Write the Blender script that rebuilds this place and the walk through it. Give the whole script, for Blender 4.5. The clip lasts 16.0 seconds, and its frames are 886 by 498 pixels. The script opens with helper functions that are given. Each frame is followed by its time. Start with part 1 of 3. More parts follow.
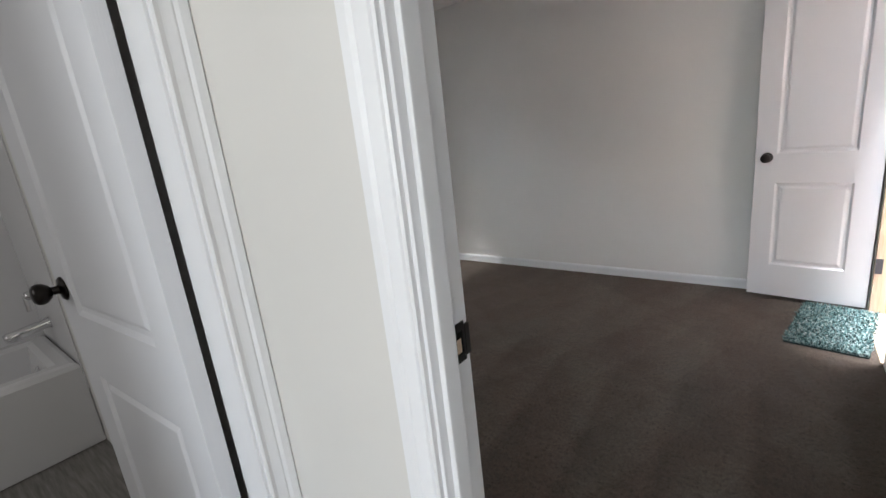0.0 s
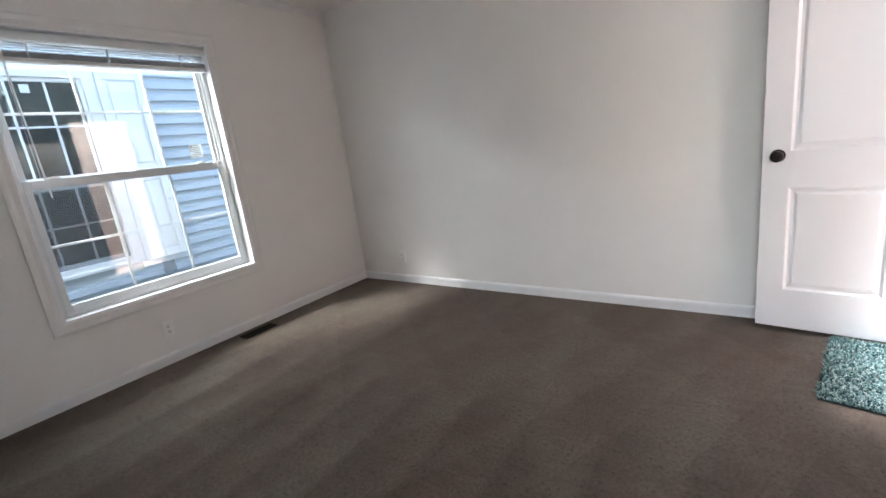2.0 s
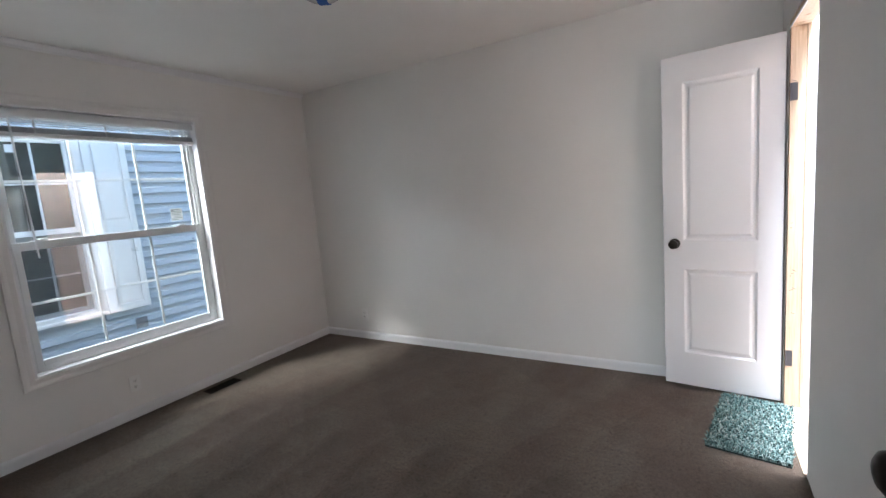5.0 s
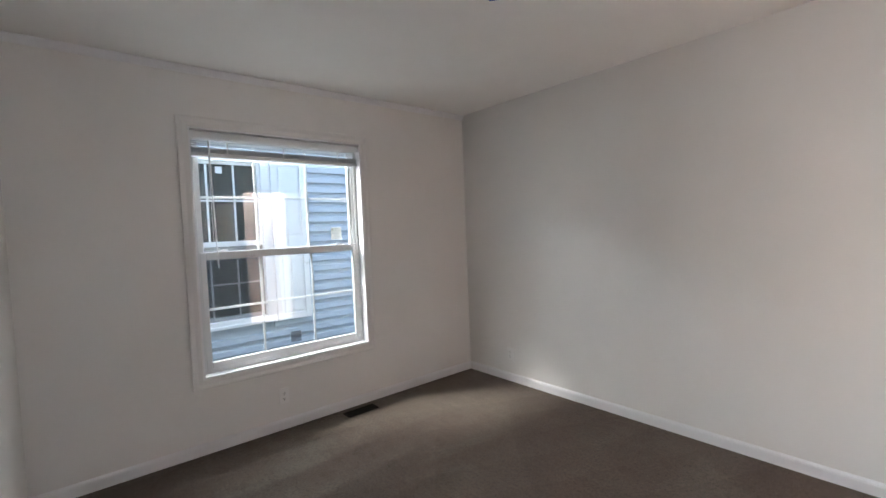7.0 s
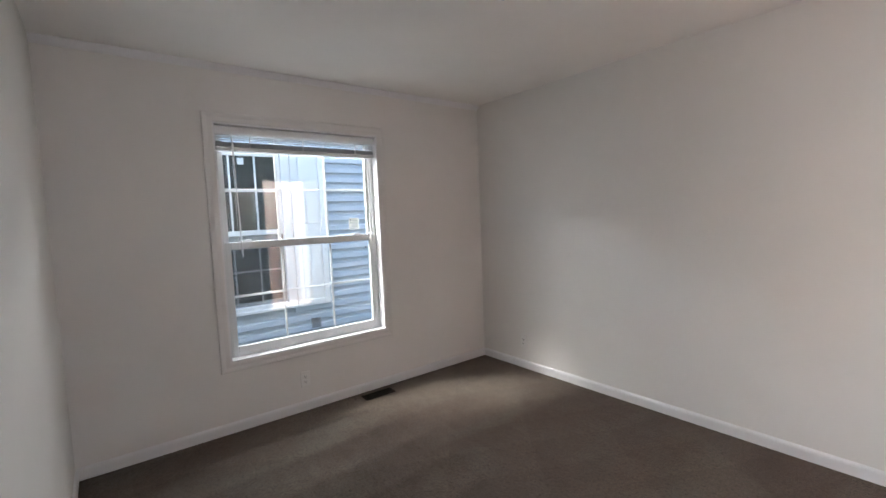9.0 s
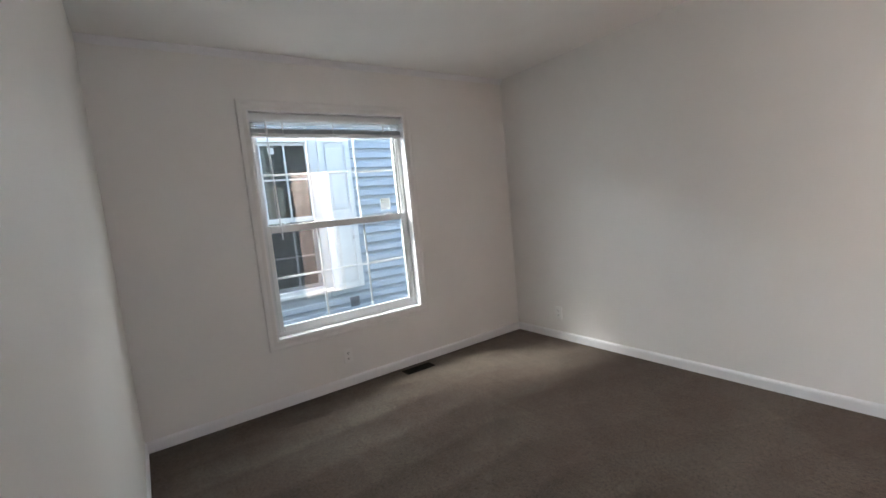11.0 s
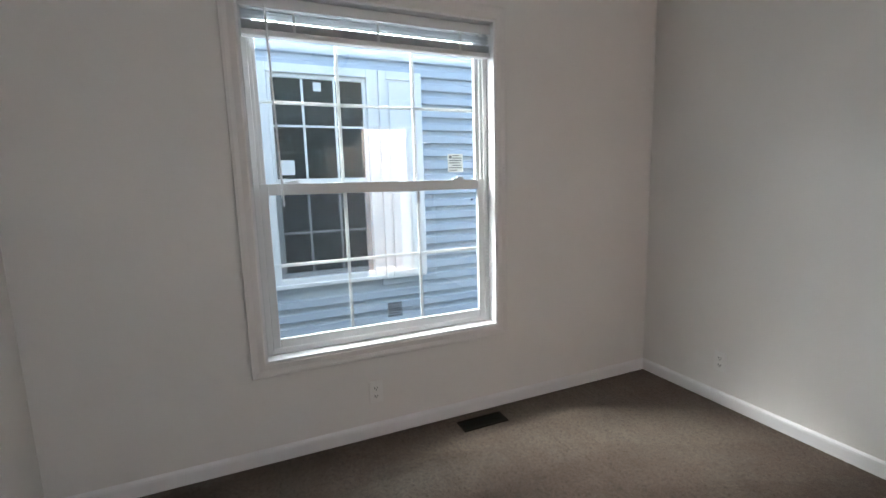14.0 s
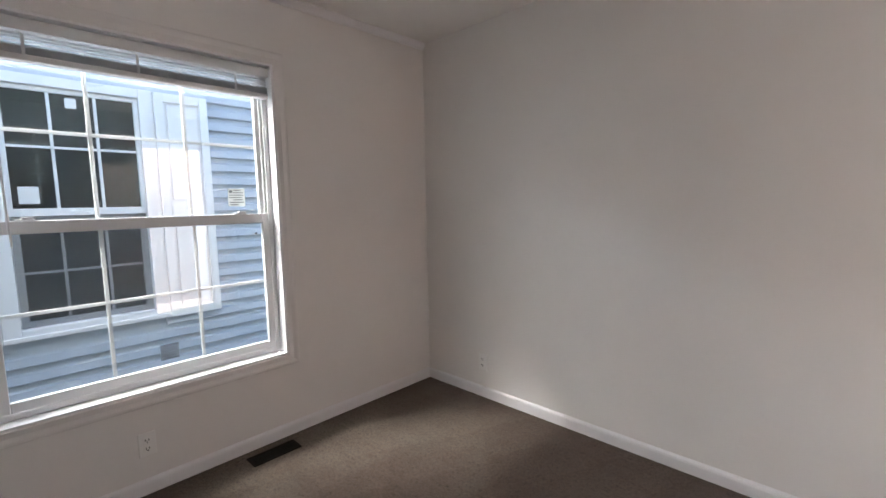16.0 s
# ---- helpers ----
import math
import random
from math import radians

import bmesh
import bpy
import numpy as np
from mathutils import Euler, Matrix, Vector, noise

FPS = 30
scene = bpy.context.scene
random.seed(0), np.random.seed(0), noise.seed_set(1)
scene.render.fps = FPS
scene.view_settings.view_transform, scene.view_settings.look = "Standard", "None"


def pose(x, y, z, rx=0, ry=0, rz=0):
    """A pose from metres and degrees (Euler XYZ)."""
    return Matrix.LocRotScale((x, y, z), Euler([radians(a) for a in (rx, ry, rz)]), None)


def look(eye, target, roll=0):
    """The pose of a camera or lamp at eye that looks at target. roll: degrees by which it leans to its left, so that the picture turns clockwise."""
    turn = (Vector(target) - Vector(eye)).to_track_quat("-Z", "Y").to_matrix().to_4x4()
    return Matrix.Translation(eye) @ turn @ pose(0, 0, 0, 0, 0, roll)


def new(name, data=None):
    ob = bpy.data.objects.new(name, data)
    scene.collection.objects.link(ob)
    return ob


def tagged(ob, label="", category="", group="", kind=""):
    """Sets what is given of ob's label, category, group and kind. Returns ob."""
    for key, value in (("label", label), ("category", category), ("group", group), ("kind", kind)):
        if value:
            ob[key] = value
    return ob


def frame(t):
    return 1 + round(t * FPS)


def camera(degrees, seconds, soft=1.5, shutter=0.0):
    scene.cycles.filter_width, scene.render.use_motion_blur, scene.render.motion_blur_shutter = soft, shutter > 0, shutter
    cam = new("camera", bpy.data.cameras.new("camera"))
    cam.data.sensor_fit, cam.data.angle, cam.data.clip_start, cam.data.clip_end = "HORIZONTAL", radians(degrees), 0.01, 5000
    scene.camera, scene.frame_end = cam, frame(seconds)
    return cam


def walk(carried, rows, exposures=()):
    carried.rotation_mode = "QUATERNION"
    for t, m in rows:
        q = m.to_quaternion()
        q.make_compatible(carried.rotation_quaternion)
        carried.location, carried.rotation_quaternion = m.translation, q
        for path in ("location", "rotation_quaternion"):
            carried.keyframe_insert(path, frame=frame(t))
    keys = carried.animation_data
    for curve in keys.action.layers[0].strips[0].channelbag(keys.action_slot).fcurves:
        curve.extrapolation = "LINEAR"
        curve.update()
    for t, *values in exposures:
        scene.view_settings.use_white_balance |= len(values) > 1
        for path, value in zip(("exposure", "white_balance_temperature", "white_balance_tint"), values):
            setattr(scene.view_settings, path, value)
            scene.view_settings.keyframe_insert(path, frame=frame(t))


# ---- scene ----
cam = camera(90.8, 16.0)
PATH = [
    (0, (-0.138, 1.348, 1.294), (-1.369, 2.845, 0.8), -6.5),
    (0.3, (-0.118, 1.391, 1.279), (-1.22, 2.98, 0.767), -7.6),
    (0.5, (-0.109, 1.446, 1.291), (-1.161, 3.063, 0.764), -7.6),
    (0.7, (-0.127, 1.538, 1.277), (-1.139, 3.19, 0.777), -7.6),
    (0.8, (-0.129, 1.579, 1.277), (-1.136, 3.236, 0.789), -7.6),
    (1, (-0.144, 1.642, 1.268), (-1.162, 3.296, 0.789), -7.4),
    (1.5, (-0.23, 1.851, 1.233), (-1.328, 3.458, 0.772), -7.1),
    (2, (-0.339, 2.043, 1.207), (-1.504, 3.6, 0.743), -7.3),
    (2.5, (-0.353, 2.049, 1.211), (-1.533, 3.605, 0.776), -6.9),
    (3, (-0.253, 1.887, 1.314), (-1.391, 3.492, 0.957), -6.3),
    (3.5, (-0.153, 1.695, 1.333), (-1.258, 3.336, 1.036), -5.6),
    (3.7, (-0.12, 1.615, 1.333), (-1.21, 3.268, 1.048), -5.5),
    (5.8, (-0.136, 1.843, 1.401), (-1.138, 3.563, 1.216), -3.9),
    (6, (-0.233, 1.839, 1.384), (-1.25, 3.554, 1.233), -3.8),
    (6.5, (-0.337, 1.969, 1.39), (-1.611, 3.509, 1.308), -3.1),
    (7, (-0.425, 2.066, 1.385), (-1.955, 3.351, 1.29), -2.3),
    (7.5, (-0.42, 2.099, 1.416), (-2.04, 3.264, 1.272), -2.1),
    (8, (-0.413, 2.07, 1.407), (-2.044, 3.217, 1.255), -1.8),
    (8.5, (-0.385, 2.031, 1.427), (-1.99, 3.215, 1.273), -1.4),
    (8.7, (-0.356, 2.034, 1.427), (-1.949, 3.235, 1.273), -1.7),
    (10.8, (-0.353, 1.91, 1.313), (-1.868, 3.203, 1.131), -4.7),
    (11, (-0.364, 1.933, 1.328), (-2.0, 3.065, 1.124), -5.6),
    (11.5, (-0.401, 1.983, 1.39), (-2.278, 2.613, 1.112), -6.9),
    (12, (-0.542, 2.021, 1.351), (-2.48, 2.415, 1.052), -6.0),
    (12.5, (-0.798, 2.197, 1.361), (-2.72, 2.622, 1.003), -4.3),
    (13, (-1.017, 2.364, 1.294), (-2.902, 2.95, 0.972), -2.9),
    (13.5, (-1.238, 2.526, 1.262), (-3.09, 3.222, 0.968), -2.1),
    (14, (-1.471, 2.649, 1.261), (-3.291, 3.426, 0.972), -1.6),
    (14.5, (-1.559, 2.726, 1.274), (-3.352, 3.557, 0.972), -1.4),
    (15, (-1.492, 2.704, 1.276), (-3.271, 3.566, 0.973), -1.3),
    (15.5, (-1.316, 2.715, 1.293), (-2.984, 3.772, 0.976), -1.2),
    (16, (-1.185, 2.722, 1.332), (-2.568, 4.15, 1.118), -1.1),
]
SKY, SUN, P_WINDOW, P_DOOR, P_HALL, P_BATH = 0.076, 0.7, 7.2, 68.0, 3.6, 1.1
# the picture's brightness and tint drift as the phone meters the room
EXPOSURES = [
    (0.0, 2.92, 6050, 8), (0.5, 2.98, 6050, 8), (1.0, 3.28, 6050, 8), (1.5, 3.46, 5980, 7), (2.0, 3.60, 6020, 8), (3.0, 3.54, 6030, 11), (3.5, 3.46, 6100, 13),
    (6.0, 3.03, 5850, 5), (6.5, 3.22, 6050, 6), (7.0, 3.40, 6170, 9), (8.5, 3.37, 6270, 11), (11.0, 3.37, 6200, 8), (12.0, 3.42, 6150, 8), (13.0, 3.43, 6050, 6),
    (14.5, 3.36, 6210, 8), (15.5, 3.34, 6380, 13), (16.0, 3.31, 6400, 13),
]
walk(cam, [(t, look(eye, target, roll)) for t, eye, target, roll in PATH], EXPOSURES)

# ---- world and lights ----
world = bpy.data.worlds.new("sky")
scene.world = world
world.use_nodes = True
wn, wl = world.node_tree.nodes, world.node_tree.links
sky = wn.new("ShaderNodeTexSky")
sky.sky_type = "NISHITA"
sky.sun_disc = False
sky.sun_elevation, sky.sun_rotation = radians(48), radians(215)
sky.air_density, sky.dust_density = 1.2, 3.0
wl.new(sky.outputs[0], wn["Background"].inputs[0])
wn["Background"].inputs[1].default_value = SKY


def lamp_sun(power, elevation, rotation):
    d = bpy.data.lights.new("sun", "SUN")
    d.energy, d.angle, d.color = power, radians(14), (1.0, 0.96, 0.9)
    ob = new("sun", d)
    a, e = radians(rotation), radians(elevation)
    to = Vector((math.sin(a) * math.cos(e), math.cos(a) * math.cos(e), math.sin(e)))
    ob.matrix_world = look(to * 20, (0, 0, 0))


def lamp_area(name, eye, target, w, h, power, color, spread=180):
    d = bpy.data.lights.new(name, "AREA")
    d.shape, d.size, d.size_y, d.energy, d.color = "RECTANGLE", w, h, power, color
    d.spread = radians(spread)
    ob = new(name, d)
    ob.matrix_world = look(eye, target)


lamp_sun(SUN, 48, 215)
# daylight of the sky above the neighbour's eaves, falling in through the bedroom window
lamp_area("window_daylight", (-4.86, 3.25, 2.49), (-2.30, 3.25, 1.68), 3.6, 0.24, P_WINDOW, (0.93, 0.97, 1.0), 170)
# daylight in the open space behind the unfinished doorway
lamp_area("doorway_daylight", (0.50, 4.05, 4.4), (0.86, 4.42, 1.0), 0.5, 0.9, P_DOOR, (0.95, 0.97, 1.0), 95)
# daylight of the hall's own window
lamp_area("hall_daylight", (0.1, -1.35, 1.5), (-0.3, 2.0, 1.4), 1.3, 1.3, P_HALL, (1.0, 0.985, 0.95), 150)
# unseen fill lamp added inside the bathroom, which has no window here
lamp_area("bathroom_fill", (-2.2, -0.35, 1.7), (-2.4, 1.7, 0.6), 0.7, 0.7, P_BATH, (1.0, 0.95, 0.90))


# ---- materials ----
def material(name, base, rough=0.5, metal=0.0, spec=0.5):
    m = bpy.data.materials.new(name)
    m.use_nodes = True
    b = m.node_tree.nodes["Principled BSDF"]
    b.inputs["Base Color"].default_value = (*base, 1)
    b.inputs["Roughness"].default_value = rough
    b.inputs["Metallic"].default_value = metal
    b.inputs["Specular IOR Level"].default_value = spec
    return m


def noise_node(m, scale, detail=4.0, stretch=(1, 1, 1), rough=0.55):
    n, l = m.node_tree.nodes, m.node_tree.links
    co = n.new("ShaderNodeTexCoord")
    mp = n.new("ShaderNodeMapping")
    mp.inputs["Scale"].default_value = stretch
    l.new(co.outputs["Object"], mp.inputs[0])
    t = n.new("ShaderNodeTexNoise")
    t.inputs["Scale"].default_value = scale
    t.inputs["Detail"].default_value = detail
    t.inputs["Roughness"].default_value = rough
    l.new(mp.outputs[0], t.inputs["Vector"])
    return t


def ramp(m, source, stops):
    n, l = m.node_tree.nodes, m.node_tree.links
    r = n.new("ShaderNodeValToRGB")
    e = r.color_ramp.elements
    while len(e) < len(stops):
        e.new(0.5)
    for k, (p, c) in enumerate(stops):
        e[k].position, e[k].color = p, (*c, 1)
    l.new(source, r.inputs[0])
    return r.outputs[0]


def mix(m, a, b, fac, mode="MIX"):
    n, l = m.node_tree.nodes, m.node_tree.links
    x = n.new("ShaderNodeMix")
    x.data_type, x.blend_type = "RGBA", mode
    for k, v in ((0, fac), (6, a), (7, b)):
        if isinstance(v, (int, float)):
            x.inputs[k].default_value = v
        elif isinstance(v, tuple):
            x.inputs[k].default_value = (*v, 1)
        else:
            l.new(v, x.inputs[k])
    return x.outputs[2]


def colour(m, out):
    m.node_tree.links.new(out, m.node_tree.nodes["Principled BSDF"].inputs["Base Color"])


def bump(m, out, strength, dist=0.002, after=None):
    n, l = m.node_tree.nodes, m.node_tree.links
    b = n.new("ShaderNodeBump")
    b.inputs["Strength"].default_value, b.inputs["Distance"].default_value = strength, dist
    l.new(out, b.inputs["Height"])
    if after:
        l.new(after, b.inputs["Normal"])
    l.new(b.outputs[0], n["Principled BSDF"].inputs["Normal"])
    return b.outputs[0]


def painted(name, base, rough, grain=220, depth=0.12, spread=0.03):
    m = material(name, base, rough)
    big = noise_node(m, 1.3, 3)
    lo = tuple(c * (1 - spread) for c in base)
    hi = tuple(min(0.95, c * (1 + spread)) for c in base)
    colour(m, ramp(m, big.outputs[0], [(0.3, lo), (0.7, hi)]))
    fine = noise_node(m, grain, 5)
    bump(m, fine.outputs[0], depth, 0.0015)
    return m


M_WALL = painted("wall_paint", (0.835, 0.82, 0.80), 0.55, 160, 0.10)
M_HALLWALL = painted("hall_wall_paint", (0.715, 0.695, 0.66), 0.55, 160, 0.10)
M_CEIL = painted("ceiling_paint", (0.88, 0.87, 0.85), 0.8, 90, 0.25)
M_TRIM = painted("trim_paint", (0.84, 0.84, 0.855), 0.34, 300, 0.05, 0.015)
M_CASING = painted("casing_paint", (0.815, 0.80, 0.785), 0.42, 300, 0.05, 0.015)
M_DOOR = material("door_paint", (0.76, 0.76, 0.785), 0.38)
grain = noise_node(M_DOOR, 60, 6, (6, 6, 0.35))
bump(M_DOOR, grain.outputs[0], 0.16, 0.0012)
M_VINYL = painted("white_vinyl", (0.74, 0.76, 0.77), 0.32, 400, 0.03, 0.01)
M_BLIND = material("blind_vinyl", (0.84, 0.85, 0.86), 0.35)
M_BRONZE = material("oil_rubbed_bronze", (0.022, 0.018, 0.016), 0.32, 0.75)
M_HINGE = material("dark_steel", (0.075, 0.075, 0.085), 0.6, 0.25)
M_CHROME = material("chrome", (0.75, 0.75, 0.76), 0.08, 1.0)
# near-black that paints the shade inside slots, duct and latch recess
M_HOLESHADE = material("hole_shade", (0.012, 0.011, 0.010), 0.9, 0.0, 0.1)
M_PLATE = material("outlet_plastic", (0.87, 0.865, 0.85), 0.3)
M_TUB = material("tub_acrylic", (0.72, 0.71, 0.71), 0.18)
M_REG = material("register_brown", (0.012, 0.008, 0.006), 0.75, 0.0, 0.15)
M_TAPE = material("blue_tape", (0.008, 0.09, 0.42), 0.6)
tp = noise_node(M_TAPE, 90, 3, (1, 1, 8))
bump(M_TAPE, tp.outputs[0], 0.3, 0.001)
M_FROST = material("frosted_glass", (0.72, 0.72, 0.70), 0.25)
M_STICK = material("sticker_print", (0.03, 0.034, 0.04), 0.5)


def film(name, tint, clear):
    m = bpy.data.materials.new(name)
    m.use_nodes = True
    n, l = m.node_tree.nodes, m.node_tree.links
    n.remove(n["Principled BSDF"])
    d, t, p = n.new("ShaderNodeBsdfDiffuse"), n.new("ShaderNodeBsdfTranslucent"), n.new("ShaderNodeBsdfTransparent")
    d.inputs[0].default_value = t.inputs[0].default_value = (*tint, 1)
    a, c = n.new("ShaderNodeMixShader"), n.new("ShaderNodeMixShader")
    a.inputs[0].default_value, c.inputs[0].default_value = 0.55, clear
    l.new(d.outputs[0], a.inputs[1])
    l.new(t.outputs[0], a.inputs[2])
    l.new(a.outputs[0], c.inputs[1])
    l.new(p.outputs[0], c.inputs[2])
    l.new(c.outputs[0], n["Material Output"].inputs[0])
    return m


M_LABEL = film("paper_label", (0.46, 0.48, 0.47), 0.30)
M_SLAT = film("translucent_slat", (0.78, 0.80, 0.82), 0.05)
M_CLEAR = film("clear_label", (0.20, 0.22, 0.25), 0.70)
M_SIGN = material("pencil_marks", (0.12, 0.09, 0.07), 0.8)
M_SCREEN = film("insect_screen_mesh", (0.16, 0.175, 0.19), 0.72)
# the shade of the neighbour's unlit room, put into a dark colour
M_ROOMSHADE = material("unlit_room_shade", (0.055, 0.06, 0.065), 0.8)

M_CARPET = material("carpet_pile", (0.10, 0.082, 0.07), 0.97, 0, 0.12)
sw = noise_node(M_CARPET, 1.0, 4, (1.4, 0.8, 1), 0.6)
sw.inputs["Distortion"].default_value = 0.8
cn, cl = M_CARPET.node_tree.nodes, M_CARPET.node_tree.links


def vacuum_bands(turn, scale, distortion):
    co, mp, wv = cn.new("ShaderNodeTexCoord"), cn.new("ShaderNodeMapping"), cn.new("ShaderNodeTexWave")
    mp.inputs["Rotation"].default_value = (0, 0, radians(turn))
    cl.new(co.outputs["Object"], mp.inputs[0])
    cl.new(mp.outputs[0], wv.inputs["Vector"])
    wv.wave_profile = "SAW"
    wv.inputs["Scale"].default_value, wv.inputs["Distortion"].default_value = scale, distortion
    wv.inputs["Detail"].default_value, wv.inputs["Detail Scale"].default_value = 2.0, 0.8
    return wv.outputs["Fac"]


spots = noise_node(M_CARPET, 62, 8, (1, 1, 1), 0.78)
pile = noise_node(M_CARPET, 330, 4, (1, 1, 1), 0.7)
c0 = ramp(M_CARPET, sw.outputs[0], [(0.36, (0.084, 0.062, 0.051)), (0.47, (0.092, 0.070, 0.058)), (0.53, (0.098, 0.078, 0.065)), (0.66, (0.108, 0.090, 0.077))])
b1 = ramp(M_CARPET, vacuum_bands(24, 1.15, 2.6), [(0.0, (0.94, 0.93, 0.92)), (0.5, (1.0, 1.0, 1.0)), (1.0, (1.06, 1.06, 1.05))])
b2 = ramp(M_CARPET, vacuum_bands(-48, 0.6, 2.2), [(0.0, (0.95, 0.95, 0.95)), (1.0, (1.05, 1.05, 1.05))])
scuff = noise_node(M_CARPET, 7, 5, (0.6, 2.2, 1), 0.65)
c9 = ramp(M_CARPET, scuff.outputs[0], [(0.34, (0.90, 0.89, 0.88)), (0.5, (1.0, 1.0, 0.99)), (0.68, (1.10, 1.10, 1.08))])
# long vacuum strokes along the window wall, ending in a ragged line across the room
b3 = ramp(M_CARPET, vacuum_bands(-3, 1.04, 0.9), [(0.0, (0.82, 0.81, 0.80)), (0.30, (0.92, 0.92, 0.91)), (0.84, (1.12, 1.13, 1.12)), (1.0, (0.84, 0.83, 0.82))])
reach = noise_node(M_CARPET, 1.6, 2, (1.6, 0.35, 1), 0.5)
place, split, edge = cn.new("ShaderNodeTexCoord"), cn.new("ShaderNodeSeparateXYZ"), cn.new("ShaderNodeMath")
cl.new(place.outputs["Object"], split.inputs[0])
edge.operation = "MULTIPLY_ADD"
edge.inputs[1].default_value = 0.9
cl.new(reach.outputs[0], edge.inputs[0])
cl.new(split.outputs["Y"], edge.inputs[2])
stop = cn.new("ShaderNodeMapRange")
for k, v in (("From Min", 3.96), ("From Max", 4.06), ("To Min", 1.0), ("To Max", 0.25)):
    stop.inputs[k].default_value = v
cl.new(edge.outputs[0], stop.inputs["Value"])
b3 = mix(M_CARPET, (1.06, 1.06, 1.06), b3, stop.outputs[0])
c0 = mix(M_CARPET, c0, b3, 1.0, "MULTIPLY")
c1 = mix(M_CARPET, mix(M_CARPET, mix(M_CARPET, c0, c9, 1.0, "MULTIPLY"), b1, 1.0, "MULTIPLY"), b2, 1.0, "MULTIPLY")
c2 = ramp(M_CARPET, spots.outputs[0], [(0.37, (0.34, 0.32, 0.30)), (0.45, (0.93, 0.92, 0.90)), (0.66, (1.36, 1.34, 1.30))])
c3 = ramp(M_CARPET, pile.outputs[0], [(0.34, (0.45, 0.43, 0.40)), (0.62, (1.42, 1.40, 1.36))])
colour(M_CARPET, mix(M_CARPET, mix(M_CARPET, c1, c2, 1.0, "MULTIPLY"), c3, 1.0, "MULTIPLY"))
nb = bump(M_CARPET, spots.outputs[0], 0.35, 0.005)
bump(M_CARPET, pile.outputs[0], 0.8, 0.004, nb)
M_CARPET.node_tree.nodes["Principled BSDF"].inputs["Sheen Weight"].default_value = 0.12

M_LUMBER = material("raw_pine", (0.62, 0.43, 0.25), 0.7)
lg = noise_node(M_LUMBER, 14, 5, (9, 9, 0.5))
kn = noise_node(M_LUMBER, 5, 2, (2, 2, 1))
colour(M_LUMBER, mix(M_LUMBER, ramp(M_LUMBER, lg.outputs[0], [(0.3, (0.54, 0.40, 0.27)), (0.6, (0.66, 0.52, 0.38)), (0.75, (0.71, 0.58, 0.44))]),
                     ramp(M_LUMBER, kn.outputs[0], [(0.66, (1, 1, 1)), (0.74, (0.55, 0.40, 0.30))]), 1.0, "MULTIPLY"))
bump(M_LUMBER, lg.outputs[0], 0.2, 0.001)
M_PLY = material("plywood", (0.36, 0.26, 0.21), 0.75)
pg = noise_node(M_PLY, 8, 5, (1, 5, 0.6))
colour(M_PLY, ramp(M_PLY, pg.outputs[0], [(0.3, (0.33, 0.235, 0.19)), (0.7, (0.40, 0.30, 0.25))]))
M_WRAP = material("white_house_wrap", (0.78, 0.78, 0.80), 0.45)
wr = noise_node(M_WRAP, 6, 4)
bump(M_WRAP, wr.outputs[0], 0.4, 0.01)
M_SIDING = material("blue_vinyl_siding", (0.33, 0.41, 0.54), 0.42)
sg = noise_node(M_SIDING, 18, 5, (1, 0.25, 6))
colour(M_SIDING, ramp(M_SIDING, sg.outputs[0], [(0.3, (0.44, 0.485, 0.555)), (0.7, (0.50, 0.545, 0.615))]))
bump(M_SIDING, sg.outputs[0], 0.15, 0.001)
M_OURS = material("slate_vinyl_siding", (0.22, 0.27, 0.28), 0.6, 0.0, 0.15)
M_NWHITE = painted("neighbour_white_vinyl", (0.82, 0.81, 0.82), 0.4, 120, 0.06, 0.015)
M_GROUND = material("gravel_ground", (0.16, 0.15, 0.13), 0.95)
gg = noise_node(M_GROUND, 30, 6)
colour(M_GROUND, ramp(M_GROUND, gg.outputs[0], [(0.3, (0.09, 0.085, 0.075)), (0.7, (0.24, 0.22, 0.19))]))
bump(M_GROUND, gg.outputs[0], 0.8, 0.02)
M_VPLANK = material("grey_vinyl_plank", (0.22, 0.20, 0.185), 0.5)
vg = noise_node(M_VPLANK, 9, 6, (0.6, 7, 1))
colour(M_VPLANK, ramp(M_VPLANK, vg.outputs[0], [(0.3, (0.13, 0.118, 0.108)), (0.55, (0.21, 0.195, 0.18)), (0.75, (0.29, 0.27, 0.25))]))
bump(M_VPLANK, vg.outputs[0], 0.15, 0.001)



def glazing(name, tint, ior):
    m = material(name, tint, 0.0)
    b = m.node_tree.nodes["Principled BSDF"]
    b.inputs["IOR"].default_value = ior
    b.inputs["Transmission Weight"].default_value = 1.0
    return m


M_GLASS = glazing("window_glass", (0.98, 1.0, 0.99), 1.48)
M_NGLASS = glazing("coated_glass", (0.86, 0.97, 0.95), 1.33)

M_TUFT = material("teal_shag", (0.3, 0.5, 0.48), 0.9)
gn, gl = M_TUFT.node_tree.nodes, M_TUFT.node_tree.links
geo = gn.new("ShaderNodeNewGeometry")
colour(M_TUFT, ramp(M_TUFT, geo.outputs["Random Per Island"], [(0.0, (0.010, 0.028, 0.030)), (0.28, (0.05, 0.11, 0.11)), (0.5, (0.15, 0.25, 0.24)), (0.75, (0.20, 0.29, 0.27)), (1.0, (0.40, 0.45, 0.42))]))
M_RUGBACK = material("rug_backing", (0.035, 0.05, 0.05), 0.95)


